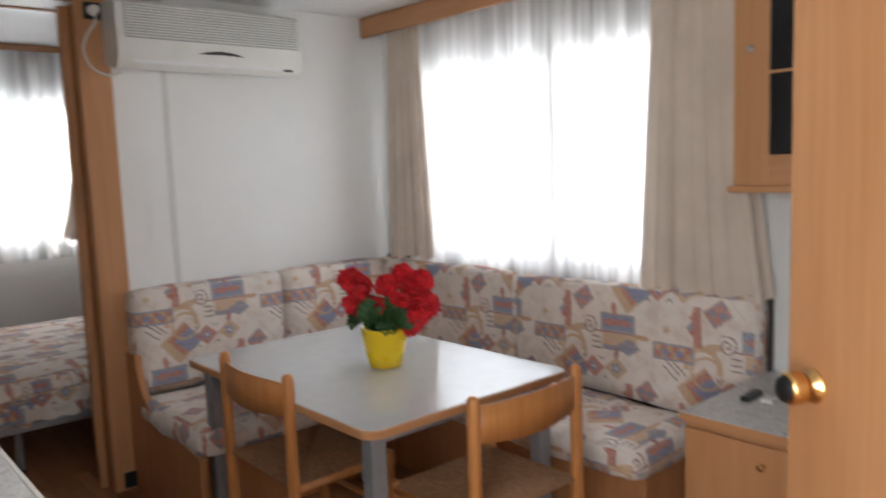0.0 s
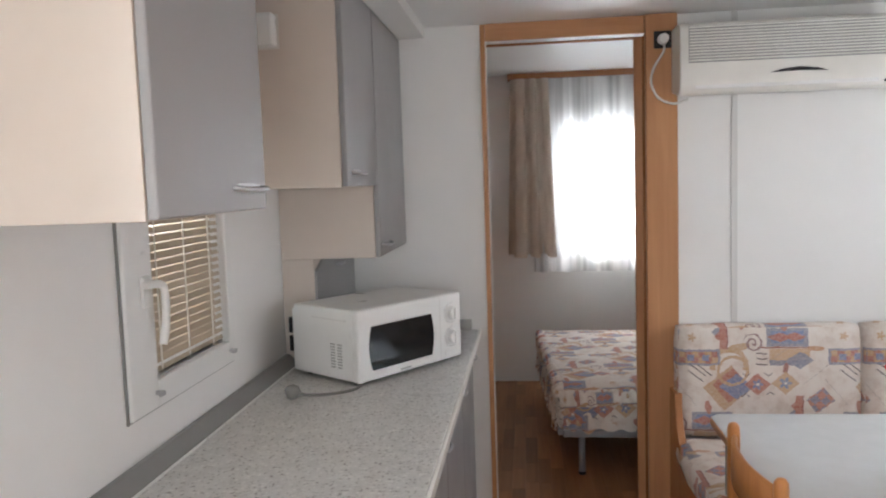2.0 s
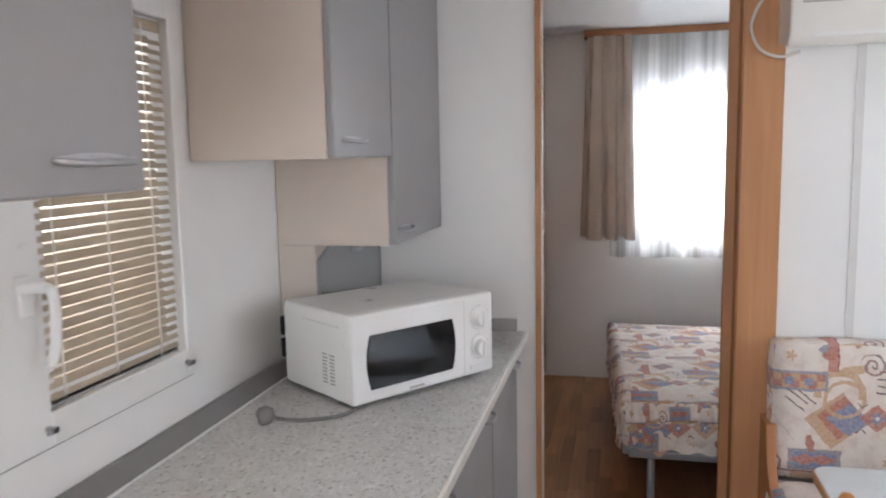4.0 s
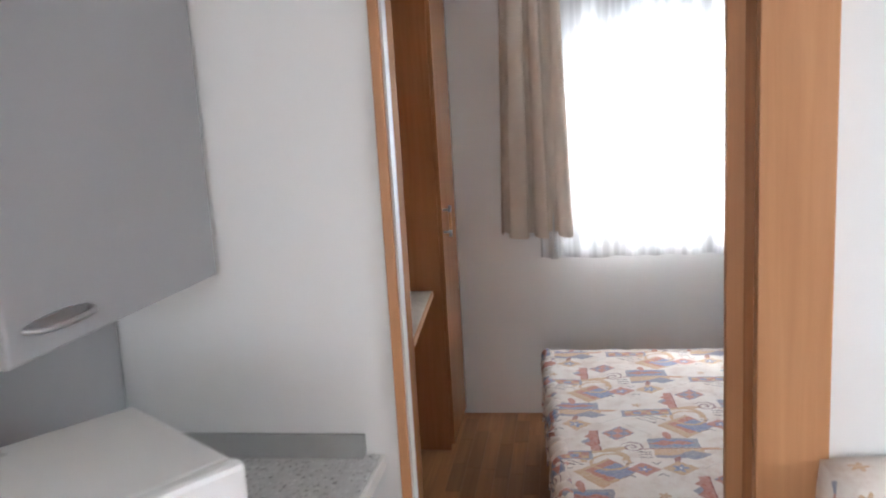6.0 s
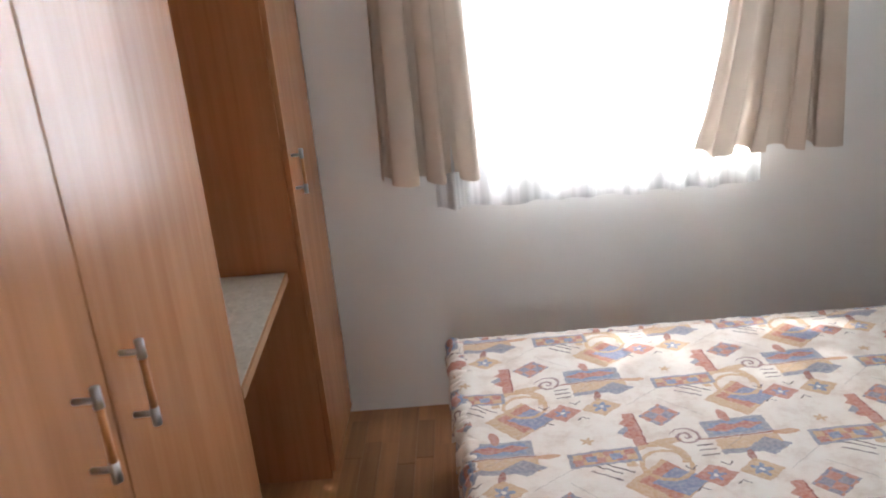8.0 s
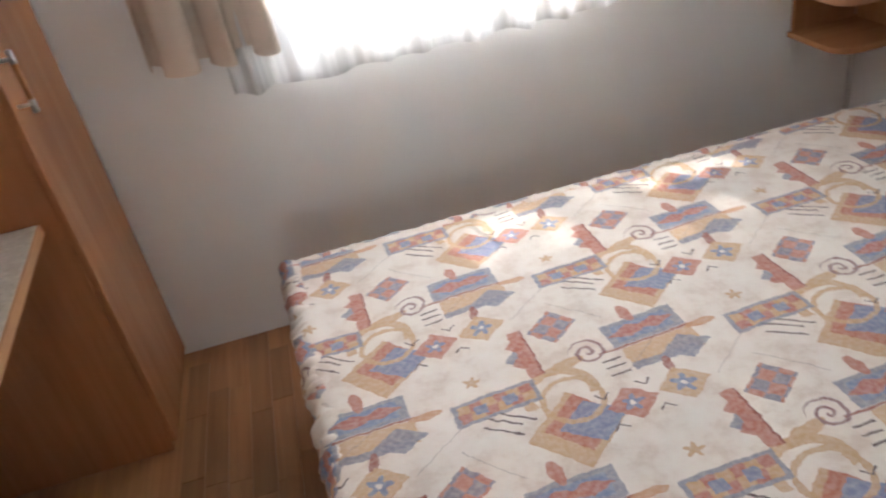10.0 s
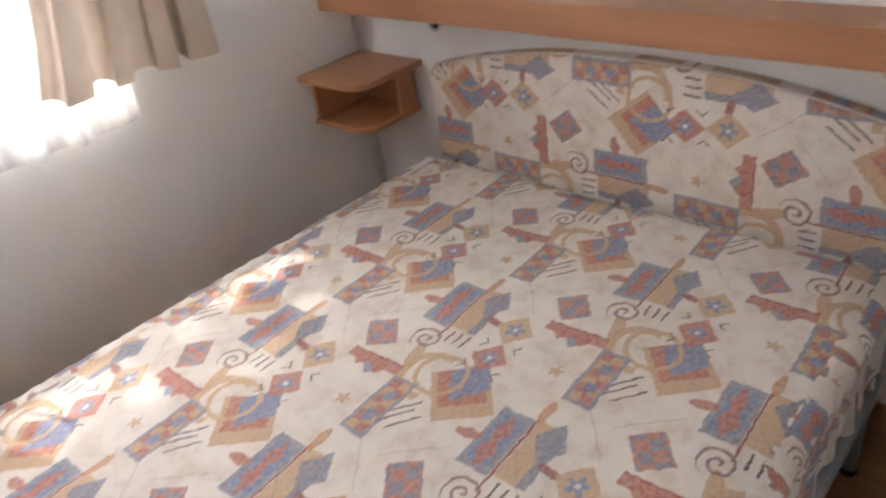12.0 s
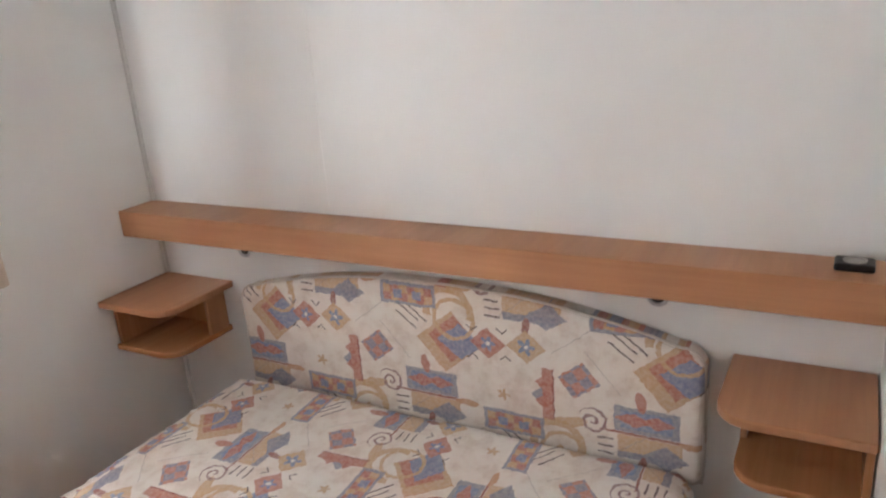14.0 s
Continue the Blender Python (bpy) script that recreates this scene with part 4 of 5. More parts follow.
def hanging_cabinet():
    c = thing("hanging_cabinet", "orange beech wall cabinet with a dark glazed door", "cabinet", (3.08, 0.55, 1.28))
    x0, y0, y1, z0, z1 = 2.955, 0.20, 0.825, 1.285, 2.07
    part("body", box(x0 + 0.02, RW - 0.004, y0, y1, z0, z1, 0.002), "beech", c)
    part("bottom_rail", box(x0 - 0.012, RW - 0.004, y0 - 0.01, y1 + 0.015, z0 - 0.022, z0 - 0.001, 0.004), "beech", c, turn=True)
    for a, b, e, f in ((y1 - 0.115, y1, z0, z1), (y0, y0 + 0.1, z0, z1)):
        part("door_stile", box(x0, x0 + 0.019, a, b, e, f, 0.003), "beech", c)
    part("door_rail", box(x0, x0 + 0.019, y0 + 0.1, y1 - 0.115, z0, z0 + 0.095, 0.003), "beech", c, turn=True)
    part("door_rail", box(x0, x0 + 0.019, y0 + 0.1, y1 - 0.115, z1 - 0.095, z1, 0.003), "beech", c, turn=True)
    part("pane", box(x0 + 0.006, x0 + 0.012, y0 + 0.1, y1 - 0.115, z0 + 0.095, z1 - 0.095), "dark_glass", c, "dark glass pane")
    for z in (1.63, 1.90):
        part("shelf_edge", box(x0 + 0.0025, x0 + 0.0058, y0 + 0.1, y1 - 0.115, z, z + 0.008), "beech", c)
    part("knob", ball((x0 - 0.012, 0.765, 1.71), 0.012), "chrome", c, "small metal knob", smooth=True)
    return c


hanging_cabinet()
hung("cable", "thin dark cable hanging below the wall cabinet", tube([(3.19, 0.72, 1.262), (3.195, 0.72, 1.1), (3.19, 0.70, 0.95), (3.18, 0.67, 0.75), (3.17, 0.66, 0.626)], 0.004), "trim", "cable")

# entrance door, standing open
dr = thing("door_2", "open orange beech door with a round brass knob", "door", (1.9, 0.17, 0), kind="structure")
part("door_leaf", box(1.9, 2.52, 0.148, 0.188, 0.012, 2.03, 0.003), "beech", dr, "orange beech door leaf")
kb = part("door_knob", lathe([(0.030, 0.0), (0.030, 0.004), (0.0145, 0.008), (0.014, 0.016), (0.026, 0.021), (0.0285, 0.034), (0.028, 0.048), (0.024, 0.056)], (0, 0, 0), 28), "brass", dr, "polished brass knob", smooth=True)
kb.matrix_basis = pose(1.968, 0.148, 0.998, 90, 0, 0) @ Matrix.Scale(0.98, 4)
kr = part("knob_end", lathe([(0.0235, 0.0562), (0.022, 0.060), (0.012, 0.062)], (0, 0, 0), 28), "black", dr, smooth=True)
kr.matrix_basis = pose(1.968, 0.148, 0.998, 90, 0, 0) @ Matrix.Scale(0.98, 4)
dr.matrix_basis = pose(1.945, 0.171, 0, 0, 0, -120.7)


def spot_lamp():
    s = thing("ceiling_spot_lamp", "chrome ceiling lamp with three small spots", "lamp", (2.36, 2.10, LC))
    part("base", lathe([(0.006, -0.03), (0.04, -0.028), (0.055, -0.012), (0.056, 0.0)], (2.36, 2.10, LC), 28), "chrome", s, smooth=True)
    for k in range(3):
        a = radians(100 + 120 * k)
        c = Vector((2.36 + 0.075 * math.cos(a), 2.10 + 0.075 * math.sin(a), LC - 0.045))
        part("arm", rod((2.36 + 0.03 * math.cos(a), 2.10 + 0.03 * math.sin(a), LC - 0.02), c, 0.006), "chrome", s, smooth=True)
        part("shade", lathe([(0.016, 0.03), (0.02, 0.02), (0.032, -0.03), (0.03, -0.03), (0.018, 0.015)], c, 20), "chrome", s, smooth=True)
    return s


spot_lamp()

# ---- kitchen ----


def oval_handle(x, y, z, parent, w=0.10):
    """A bow handle on a face that looks along +x."""
    pts = [(x, y - w / 2, z), (x + 0.020, y - w / 2 + 0.012, z - 0.003), (x + 0.026, y, z - 0.004), (x + 0.020, y + w / 2 - 0.012, z - 0.003), (x, y + w / 2, z)]
    h = part("handle", tube(pts, 0.0045, 8, 6), "chrome", parent, "brushed metal bow handle", smooth=True)
    ol = [(y + w / 2 * math.cos(2 * math.pi * k / 20), z + 0.009 * math.sin(2 * math.pi * k / 20)) for k in range(20)]
    part("backplate", prism(ol, "x", x, x + 0.0035), "chrome", h)
    return h


def wall_cabinet(y0, y1, z0, x1, handle_y, label, z1=2.135):
    c = thing("wall_cabinet", label, "cabinet", (KW, (y0 + y1) / 2, z0), "kitchen wall cabinets")
    part("body", box(KW + 0.003, x1 - 0.019, y0, y1, z0, z1, 0.0015), "beige", c, "beige laminate carcass")
    d = part("door", box(x1 - 0.018, x1, y0 + 0.002, y1 - 0.002, z0 + 0.002, z1 - 0.002, 0.004), "grey", c, "grey laminate door")
    oval_handle(x1, handle_y, z0 + 0.045, d, 0.135)
    return c


wall_cabinet(0.76, 1.222, 1.478, 0.59, 1.115, "beige kitchen wall cabinet with a grey door before the window")
wall_cabinet(1.937, 2.390, 1.516, 0.59, 2.055, "beige kitchen wall cabinet with a grey door beyond the window")
wall_cabinet(2.394, 2.986, 1.258, 0.59, 2.495, "deep-hanging kitchen wall cabinet with a tall grey door")

bx = thing("boiler_box", "narrow beige box with a grey front below the wall cabinet", "box", (KW, 2.7, 0.88))
part("body", box(KW + 0.003, 0.340, 2.394, 2.992, 0.879, 1.257, 0.0015), "beige", bx)
part("front_panel", prism([(2.396, 0.879), (2.990, 0.879), (2.990, 1.250), (2.60, 1.250), (2.51, 1.255), (2.396, 1.212)], "x", 0.341, 0.351), "grey", bx, "grey front panel with a cut-out corner")
part("latch", box(0.352, 0.380, 2.66, 2.72, 1.205, 1.22, 0.004), "chrome", bx)

sf = thing("soffit", "white boxed soffit over the kitchen cabinets", "soffit", (0.45, 2.0, 2.136))
part("fascia", box(KW + 0.003, 0.70, 0.55, 2.997, 2.137, LC - 0.002, 0.002), "wall", sf)

wt = thing("worktop", "long speckled grey worktop with a pale front edge", "worktop", (0.57, 1.6, 0.845))
part("slab", box(KW + 0.002, 0.895, 0.22, PY0 - 0.002, 0.845, 0.875, 0.004), "worktop", wt)
part("edge_band", box(0.895, 0.905, 0.22, PY0 - 0.002, 0.846, 0.874, 0.003), "plastic_warm", wt)
tk = thing("splash_strip", "grey plastic strip between worktop and wall", "strip", (KW, 1.6, 0.876))
part("strip_wall", prism([(KW + 0.003, 0.876), (KW + 0.054, 0.876), (KW + 0.016, 0.908), (KW + 0.003, 0.908)], "y", 0.22, 2.392), "strip", tk)
part("sealant", box(KW + 0.0545, KW + 0.061, 0.22, 2.392, 0.8755, 0.879), "plastic", tk, "white bead of sealant")
part("strip_end", prism([(PY0 - 0.002, 0.876), (PY0 - 0.030, 0.876), (PY0 - 0.010, 0.918), (PY0 - 0.002, 0.918)], "x", 0.36, 0.865), "trim", tk)


def base_cabinet(y0, y1):
    c = thing("base_cabinet", "grey-fronted kitchen base cabinet under the worktop", "cabinet", (0.5, (y0 + y1) / 2, 0), "kitchen base cabinets")
    part("body", box(KW + 0.003, 0.845, y0 + 0.001, y1 - 0.001, 0.10, 0.844), "beige", c)
    part("plinth", box(KW + 0.05, 0.80, y0 + 0.001, y1 - 0.001, 0.0, 0.10), "trim", c)
    d = part("door", box(0.846, 0.864, y0 + 0.003, y1 - 0.003, 0.11, 0.838, 0.004), "grey", c, "grey laminate door")
    oval_handle(0.864, y1 - 0.10, 0.775, d)
    return c


for i in range(5):
    base_cabinet(0.25 + i * 0.548, 0.25 + (i + 1) * 0.548)


def microwave():
    """Local: the front lower left corner at the origin, width along x, depth along +y."""
    m = thing("microwave", "white microwave oven with two dials, standing askew on the worktop", "microwave", (0, 0, 0))
    w, d, h = 0.500, 0.335, 0.248
    part("body", box(0.004, w - 0.004, 0.03, d, 0.012, h - 0.002, 0.006), "plastic", m, "white enamelled case")
    fr = part("front", box(0, w, 0, 0.03, 0.012, h, 0.009), "plastic", m, "white front panel")
    # bowed window
    ol = []
    for k in range(9):
        t = -1 + 2 * k / 8
        ol.append((0.338 + 0.012 * (1 - t * t), 0.118 + 0.072 * t))
    for k in range(9):
        t = 1 - 2 * k / 8
        ol.append((0.058 - 0.012 * (1 - t * t), 0.118 + 0.072 * t))
    part("window", prism(ol, "y", -0.003, 0.004, 0.001), "dark_glass", fr, "dark bowed glass")
    part("door_gap", box(0.385, 0.3866, -0.0008, 0.004, 0.016, h - 0.006), "seam", fr)
    for z in (0.178, 0.092):
        kn = part("dial", lathe([(0.030, 0.0), (0.030, 0.004), (0.025, 0.006), (0.023, 0.020), (0.020, 0.022)], (0, 0, 0), 32), "plastic", m, "round white dial", smooth=False)
        kn.matrix_basis = pose(0.443, 0, z, 90, 0, 0)
        part("dial_grip", box(0.4385, 0.4475, -0.027, -0.018, z - 0.021, z + 0.021, 0.002), "plastic", m)
        bm = bmesh.new()
        for k in range(24):
            if 4 < k < 8:
                continue
            a = 2 * math.pi * (k + 0.5) / 24 - math.pi / 2 + 0.8
            c, s_ = math.cos(a), math.sin(a)
            rod((0.443 + 0.033 * c, -0.0006, z + 0.033 * s_), (0.443 + 0.037 * c, -0.0006, z + 0.037 * s_), 0.0011, 4, bm)
        tagged(part("scale_marks", bm, "grey", m), kind="stuff")
    part("door_button", box(0.408, 0.478, -0.002, 0.002, 0.026, 0.046, 0.002), "plastic", m)
    part("name_plate", box(0.185, 0.235, -0.0012, 0.001, 0.022, 0.028), "trim", m, "small grey name plate")
    for i in range(2):
        for k in range(9):
            part("vent_slot", box(-0.0005 + 0.004, 0.0048, 0.085 + i * 0.035, 0.108 + i * 0.035, 0.05 + k * 0.0095, 0.0545 + k * 0.0095), "trim", m)
    for k in range(10):
        part("vent_slot", box(0.0035, 0.0048, 0.06 + k * 0.018, 0.072 + k * 0.018, 0.207, 0.212), "seam", m)
    for x in (0.04, w - 0.04):
        for y in (0.05, d - 0.04):
            part("foot", lathe([(0.012, 0.0), (0.014, 0.012)], (x, y, 0), 14), "black", m)
    part("rear_plate", box(0.012, 0.05, d + 0.001, d + 0.02, 0.012, h - 0.02, 0.003), "plastic", m)
    for z in (0.075, 0.14):
        part("rear_spacer", box(0.005, 0.03, d + 0.0205, d + 0.034, z, z + 0.055, 0.003), "black", m)
    m.matrix_basis = pose(0.576, 2.036, 0.876, 0, 0, 54.2)
    return m


microwave()
cd = thing("mains_plug", "grey mains plug with its cord lying on the worktop", "plug", (0.395, 1.945, 0.876))
part("plug", lathe([(0.016, 0), (0.022, 0.008), (0.022, 0.028), (0.012, 0.042)], (0, 0, 0), 18), "cord", cd, smooth=True).matrix_basis = pose(0.377, 1.908, 0.896, 0, 80, 35)
part("cord", tube([(0.407, 1.928, 0.893), (0.44, 1.945, 0.882), (0.50, 1.965, 0.880), (0.56, 2.01, 0.880), (0.572, 2.08, 0.880), (0.56, 2.16, 0.881)], 0.0048), "cord", cd, smooth=True)

jb = thing("junction_box", "small white plastic box on the side of the wall cabinet", "box", (0.33, 1.93, 1.93))
part("housing", box(0.262, 0.398, 1.884, 1.933, 1.932, 2.026, 0.006), "plastic", jb)
part("base_plate", box(0.257, 0.402, 1.9335, 1.9365, 1.928, 2.030, 0.001), "plastic_warm", jb)

# kitchen window: flat inner frame, blind, handle
kf = thing("kitchen_window_frame", "white flush frame around the kitchen blind", "window frame", (KW, 1.6, 1.02))
for a, b, c, e in ((1.287, 1.415, 1.008, 1.90), (1.857, 1.890, 1.008, 1.90), (1.415, 1.857, 1.008, 1.072), (1.415, 1.857, 1.835, 1.90)):
    part("frame_board", box(KW + 0.001, KW + 0.014, a, b, c, e, 0.003), "plastic", kf)
# dark strips stand in for the shadow gap along the frame's edges
part("gap", box(KW + 0.001, KW + 0.006, 1.281, 1.287, 1.002, 1.90), "strip", kf, "dark strip for the shadow gap beside the frame")
part("gap", box(KW + 0.001, KW + 0.006, 1.287, 1.893, 1.003, 1.008), "trim", kf, "dark strip for the shadow gap below the frame")
for y in (1.40, 1.85):
    pn = part("clip", rod((KW + 0.012, y, 1.045), (KW + 0.034, y, 1.045), 0.006), "chrome", kf)
    part("clip_arm", box(KW + 0.028, KW + 0.034, y - 0.018, y + 0.006, 1.04, 1.05), "chrome", kf)
hd = thing("window_handle", "white plastic handle on the kitchen window frame", "handle", (KW, 1.39, 1.28))
part("rosette", box(KW + 0.014, KW + 0.024, 1.352, 1.385, 1.255, 1.33, 0.004), "plastic", hd)
part("lever", tube([(KW + 0.02, 1.360, 1.308), (KW + 0.044, 1.364, 1.310), (KW + 0.050, 1.392, 1.303), (KW + 0.050, 1.402, 1.27), (KW + 0.048, 1.400, 1.21), (KW + 0.044, 1.388, 1.165)], 0.0095), "plastic", hd, smooth=True)


def venetian_blind():
    b = thing("venetian_blind", "beige venetian blind with closed slats in the kitchen window", "blind", (KW, 1.61, 1.09))
    part("head_rail", box(KW - 0.03, KW - 0.006, 1.418, 1.855, 1.805, 1.83, 0.002), "blind", b)
    part("bottom_rail", box(KW - 0.028, KW - 0.010, 1.418, 1.855, 1.072, 1.086, 0.002), "blind", b)
    n = 34
    for i in range(n):
        z = 1.094 + i * 0.021
        ol = [(KW - 0.026, z + 0.004), (KW - 0.020, z + 0.0085), (KW - 0.012, z + 0.006), (KW - 0.006, z - 0.0105), (KW - 0.0075, z - 0.0105), (KW - 0.013, z + 0.0048), (KW - 0.020, z + 0.0072)]
        part("slat", prism(ol, "y", 1.434, 1.854), "blind", b)
    for y in (1.475, 1.63, 1.785):
        part("ladder_cord", rod((KW - 0.006, y, 1.075), (KW - 0.006, y, 1.82), 0.002, 6), "plastic_warm", b)
    return b


venetian_blind()

# ---- bedroom ----


def bar_handle(x, y, z, parent, length=0.135):
    """An upright pull: wooden middle between two metal ends, on a face that looks along +x."""
    h = part("handle", rod((x + 0.032, y, z - length * 0.30), (x + 0.032, y, z + length * 0.30), 0.0055), "pine", parent, "wooden bar handle with metal ends", smooth=True)
    for s in (-1, 1):
        part("handle_end", rod((x + 0.032, y, z + s * length * 0.30), (x + 0.032, y, z + s * length * 0.52), 0.0065), "chrome", h, smooth=True)
        part("handle_foot", rod((x, y, z + s * length * 0.38), (x + 0.032, y, z + s * length * 0.38), 0.0045), "chrome", h, smooth=True)
    return h


def wardrobe(y0, y1, doors, label):
    w = thing("wardrobe", label, "wardrobe", (0.5, (y0 + y1) / 2, 0), "bedroom wardrobes")
    part("side_panel", box(KW + 0.003, 0.722, y0, y0 + 0.018, 0.0, BC - 0.02, 0.001), "beech_red", w)
    part("side_panel", box(KW + 0.003, 0.722, y1 - 0.018, y1, 0.0, BC - 0.02, 0.001), "beech_red", w)
    part("top_panel", box(KW + 0.003, 0.722, y0 + 0.018, y1 - 0.018, BC - 0.038, BC - 0.02), "beech_red", w)
    part("plinth", box(KW + 0.05, 0.70, y0 + 0.018, y1 - 0.018, 0.0, 0.05), "beech_red", w)
    part("back_panel", box(KW + 0.003, KW + 0.009, y0 + 0.018, y1 - 0.018, 0.05, BC - 0.038), "beech_red", w)
    for a, b, hy, hz in doors:
        d = part("door", box(0.723, 0.741, a + 0.0015, b - 0.0015, 0.03, BC - 0.022, 0.002), "beech_red", w, "red beech laminate door")
        bar_handle(0.741, hy, hz, d)
    return w


wardrobe(PYT + 0.005, 4.128, [(PYT + 0.005, 3.59, 3.50, 1.045), (3.59, 4.128, 3.645, 1.045)], "tall red beech wardrobe with two doors beside the doorway")
wardrobe(4.915, FY - 0.004, [(4.915, FY - 0.004, 4.955, 1.09)], "tall narrow red beech wardrobe in the corner by the window")
dk = thing("dressing_shelf", "pale stone-patterned shelf between the two wardrobes", "shelf", (0.5, 4.5, 0.76))
part("board", prism([(KW + 0.004, 4.130), (0.735, 4.130), (0.674, 4.913), (KW + 0.004, 4.913)], "z", 0.751, 0.776, 0.002), "desk", dk)
part("edge_band", prism([(0.7355, 4.130), (0.742, 4.130), (0.681, 4.913), (0.6745, 4.913)], "z", 0.749, 0.775), "beech", dk, turn=True)
part("back_board", box(KW + 0.003, KW + 0.012, 4.130, 4.913, 0.776, 2.2), "beech_red", dk)


def bed():
    b = thing("double_bed", "double bed with a tightly fitted cream patterned cover", "bed", (2.18, 4.25, 0))
    x0, x1, y0, y1 = 1.165, 3.13, 3.548, 4.995

    def settled(bm):
        """The foot end runs slightly askew and the near edge of the cover sags."""
        for v in bm.verts:
            c = v.co
            c.x += 0.054 * (y1 - c.y) * max(0.0, 1.0 - max(0.0, c.x - x0) / 0.5)
            foot = max(0.0, 1.0 - max(0.0, c.x - x0) / 1.3)
            k = max(0.0, min(1.0, (y0 + 0.16 - c.y) / 0.16)) * (0.35 + 0.65 * foot)
            c.y -= 0.045 * foot * max(0.0, 1.0 - (c.y - y0) / 0.4)
            if c.z > 0.26:
                c.z -= 0.075 * k * k * (c.z - 0.26) / 0.2
        return bm

    mt = cushion(x0, x1, y0, y1, 0.235, 0.467, 0.05, 0.008, 0.032, 9)
    for v in mt.verts:
        # ruched piping along the upper edges, gathered at the corners
        ex = min(abs(v.co.x - x0), abs(v.co.y - y0), abs(v.co.y - y1))
        if ex < 0.09 and v.co.z > 0.30:
            k = 1 - ex / 0.09
            q = v.co * 34.0
            v.co += Vector((noise.noise(q), noise.noise(q + Vector((9, 2, 5))), 0.8 * noise.noise(q + Vector((3, 7, 1))) + 0.25)) * (0.027 if v.co.x - x0 < 0.09 else 0.012) * k
    settled(mt)
    uv_box(mt, off=(-2.479, -4.153))
    lay = mt.loops.layers.uv.verify()
    for f in mt.faces:
        # the cover lies slightly askew on the mattress
        if abs(f.normal.z) > 0.6:
            for lp in f.loops:
                x, y = lp.vert.co.x, lp.vert.co.y
                lp[lay].uv = (x + 0.0224 * y - 2.5815, 1.0221 * y - 0.0477 * x - 4.139)
    part("mattress", mt, "cloth", b, "mattress in a cream patterned cover", smooth=True, uv=False)
    # gathered hem of the cover at the foot end and sides
    for nm, side in (("cover_skirt", "foot"), ("cover_skirt", "near"), ("cover_skirt", "far")):
        bm = bmesh.new()
        n = 150
        lo = []
        for i in range(n + 1):
            s = i / n
            wv = 0.010 * math.sin(s * 118 + 2 * math.sin(s * 21)) + 0.006 * math.sin(s * 57)
            if side == "foot":
                px, py = x0 - 0.004, y0 + 0.04 + (y1 - y0 - 0.08) * s
                a, c = (px + 0.012, py, 0.40), (px + wv * 0.8, py, 0.225 + wv)
            elif side == "near":
                px, py = x0 + 0.04 + (x1 - x0 - 0.08) * s, y0 - 0.004
                a, c = (px, py + 0.012, 0.40), (px, py + wv * 0.8, 0.243 + wv)
            else:
                px, py = x0 + 0.04 + (x1 - x0 - 0.08) * s, y1 + 0.004
                a, c = (px, py - 0.012, 0.40), (px, py + wv * 0.8, 0.225 + wv)
            mid = tuple((u + v) / 2 + (wv * 0.35 if k != 2 else 0) for k, (u, v) in enumerate(zip(a, c)))
            lo.append([bm.verts.new(a), bm.verts.new(mid), bm.verts.new(c)])
        for u, v in zip(lo, lo[1:]):
            for k in range(2):
                bm.faces.new((u[k], v[k], v[k + 1], u[k + 1]))
        part(nm, settled(bm), "cloth", b, "gathered edge of the cover", smooth=True, off=(-2.5, -0.1))
    # ruched band round the upper edge of the cover
    for (ax, ay), (bx, by), (ox, oy), amp in (((x0, y0 + 0.02), (x0, y1 - 0.02), (-1, 0), 1.0), ((x0 + 0.02, y1), (x1 - 0.05, y1), (0, 1), 0.25), ((x0 + 0.02, y0), (x1 - 0.05, y0), (0, -1), 0.5)):
        bm = bmesh.new()
        lay = bm.loops.layers.uv.verify()
        length = math.hypot(bx - ax, by - ay)
        n = int(length / 0.006)
        rows = []
        for i in range(n + 1):
            s = i / n
            d = s * length
            q = Vector((d * 9.0, ax * 3 + ay, 0.0))
            w = math.sin(2 * math.pi * d / 0.047 + 9.0 * noise.noise(q)) * (0.6 + 0.8 * abs(noise.noise(q * 1.7)))
            row = []
            for k in range(8):
                a = radians(-25 + 20 * k)
                r = 0.041 + amp * 0.008 * w * math.sin(math.pi * k / 7) + amp * 0.011 * noise.noise(q * 2.0 + Vector((0, 0, k * 0.5)))
                off, z = -0.034 + r * math.cos(a), 0.428 + r * math.sin(a)
                row.append((bm.verts.new((ax + (bx - ax) * s + ox * off, ay + (by - ay) * s + oy * off, z)), d * 1.6, a * 0.05))
            rows.append(row)
        for ra, rb in zip(rows, rows[1:]):
            for k in range(7):
                quad = (ra[k], rb[k], rb[k + 1], ra[k + 1])
                f = bm.faces.new([v[0] for v in quad])
                for lp, v in zip(f.loops, quad):
                    lp[lay].uv = (v[1] - 2.5, v[2] - 0.2)
        part("ruched_edge", settled(bm), "cloth", b, "ruched edge of the cover", smooth=True, uv=False)
    part("frame_rail", box(x0 + 0.11, x1, y0 - 0.02, y0 + 0.02, 0.20, 0.238, 0.008), "steel", b, "grey steel frame rail")
    part("frame_rail", box(x0 + 0.03, x1, y1 - 0.05, y1 - 0.02, 0.20, 0.234, 0.004), "steel", b)
    part("frame_rail", box(x0 + 0.085, x0 + 0.115, y0 + 0.021, y1 - 0.05, 0.20, 0.234, 0.004), "steel", b)
    part("slat_base", box(x0 + 0.06, x1, y0 + 0.06, y1 - 0.06, 0.215, 0.233), "beech_red", b)
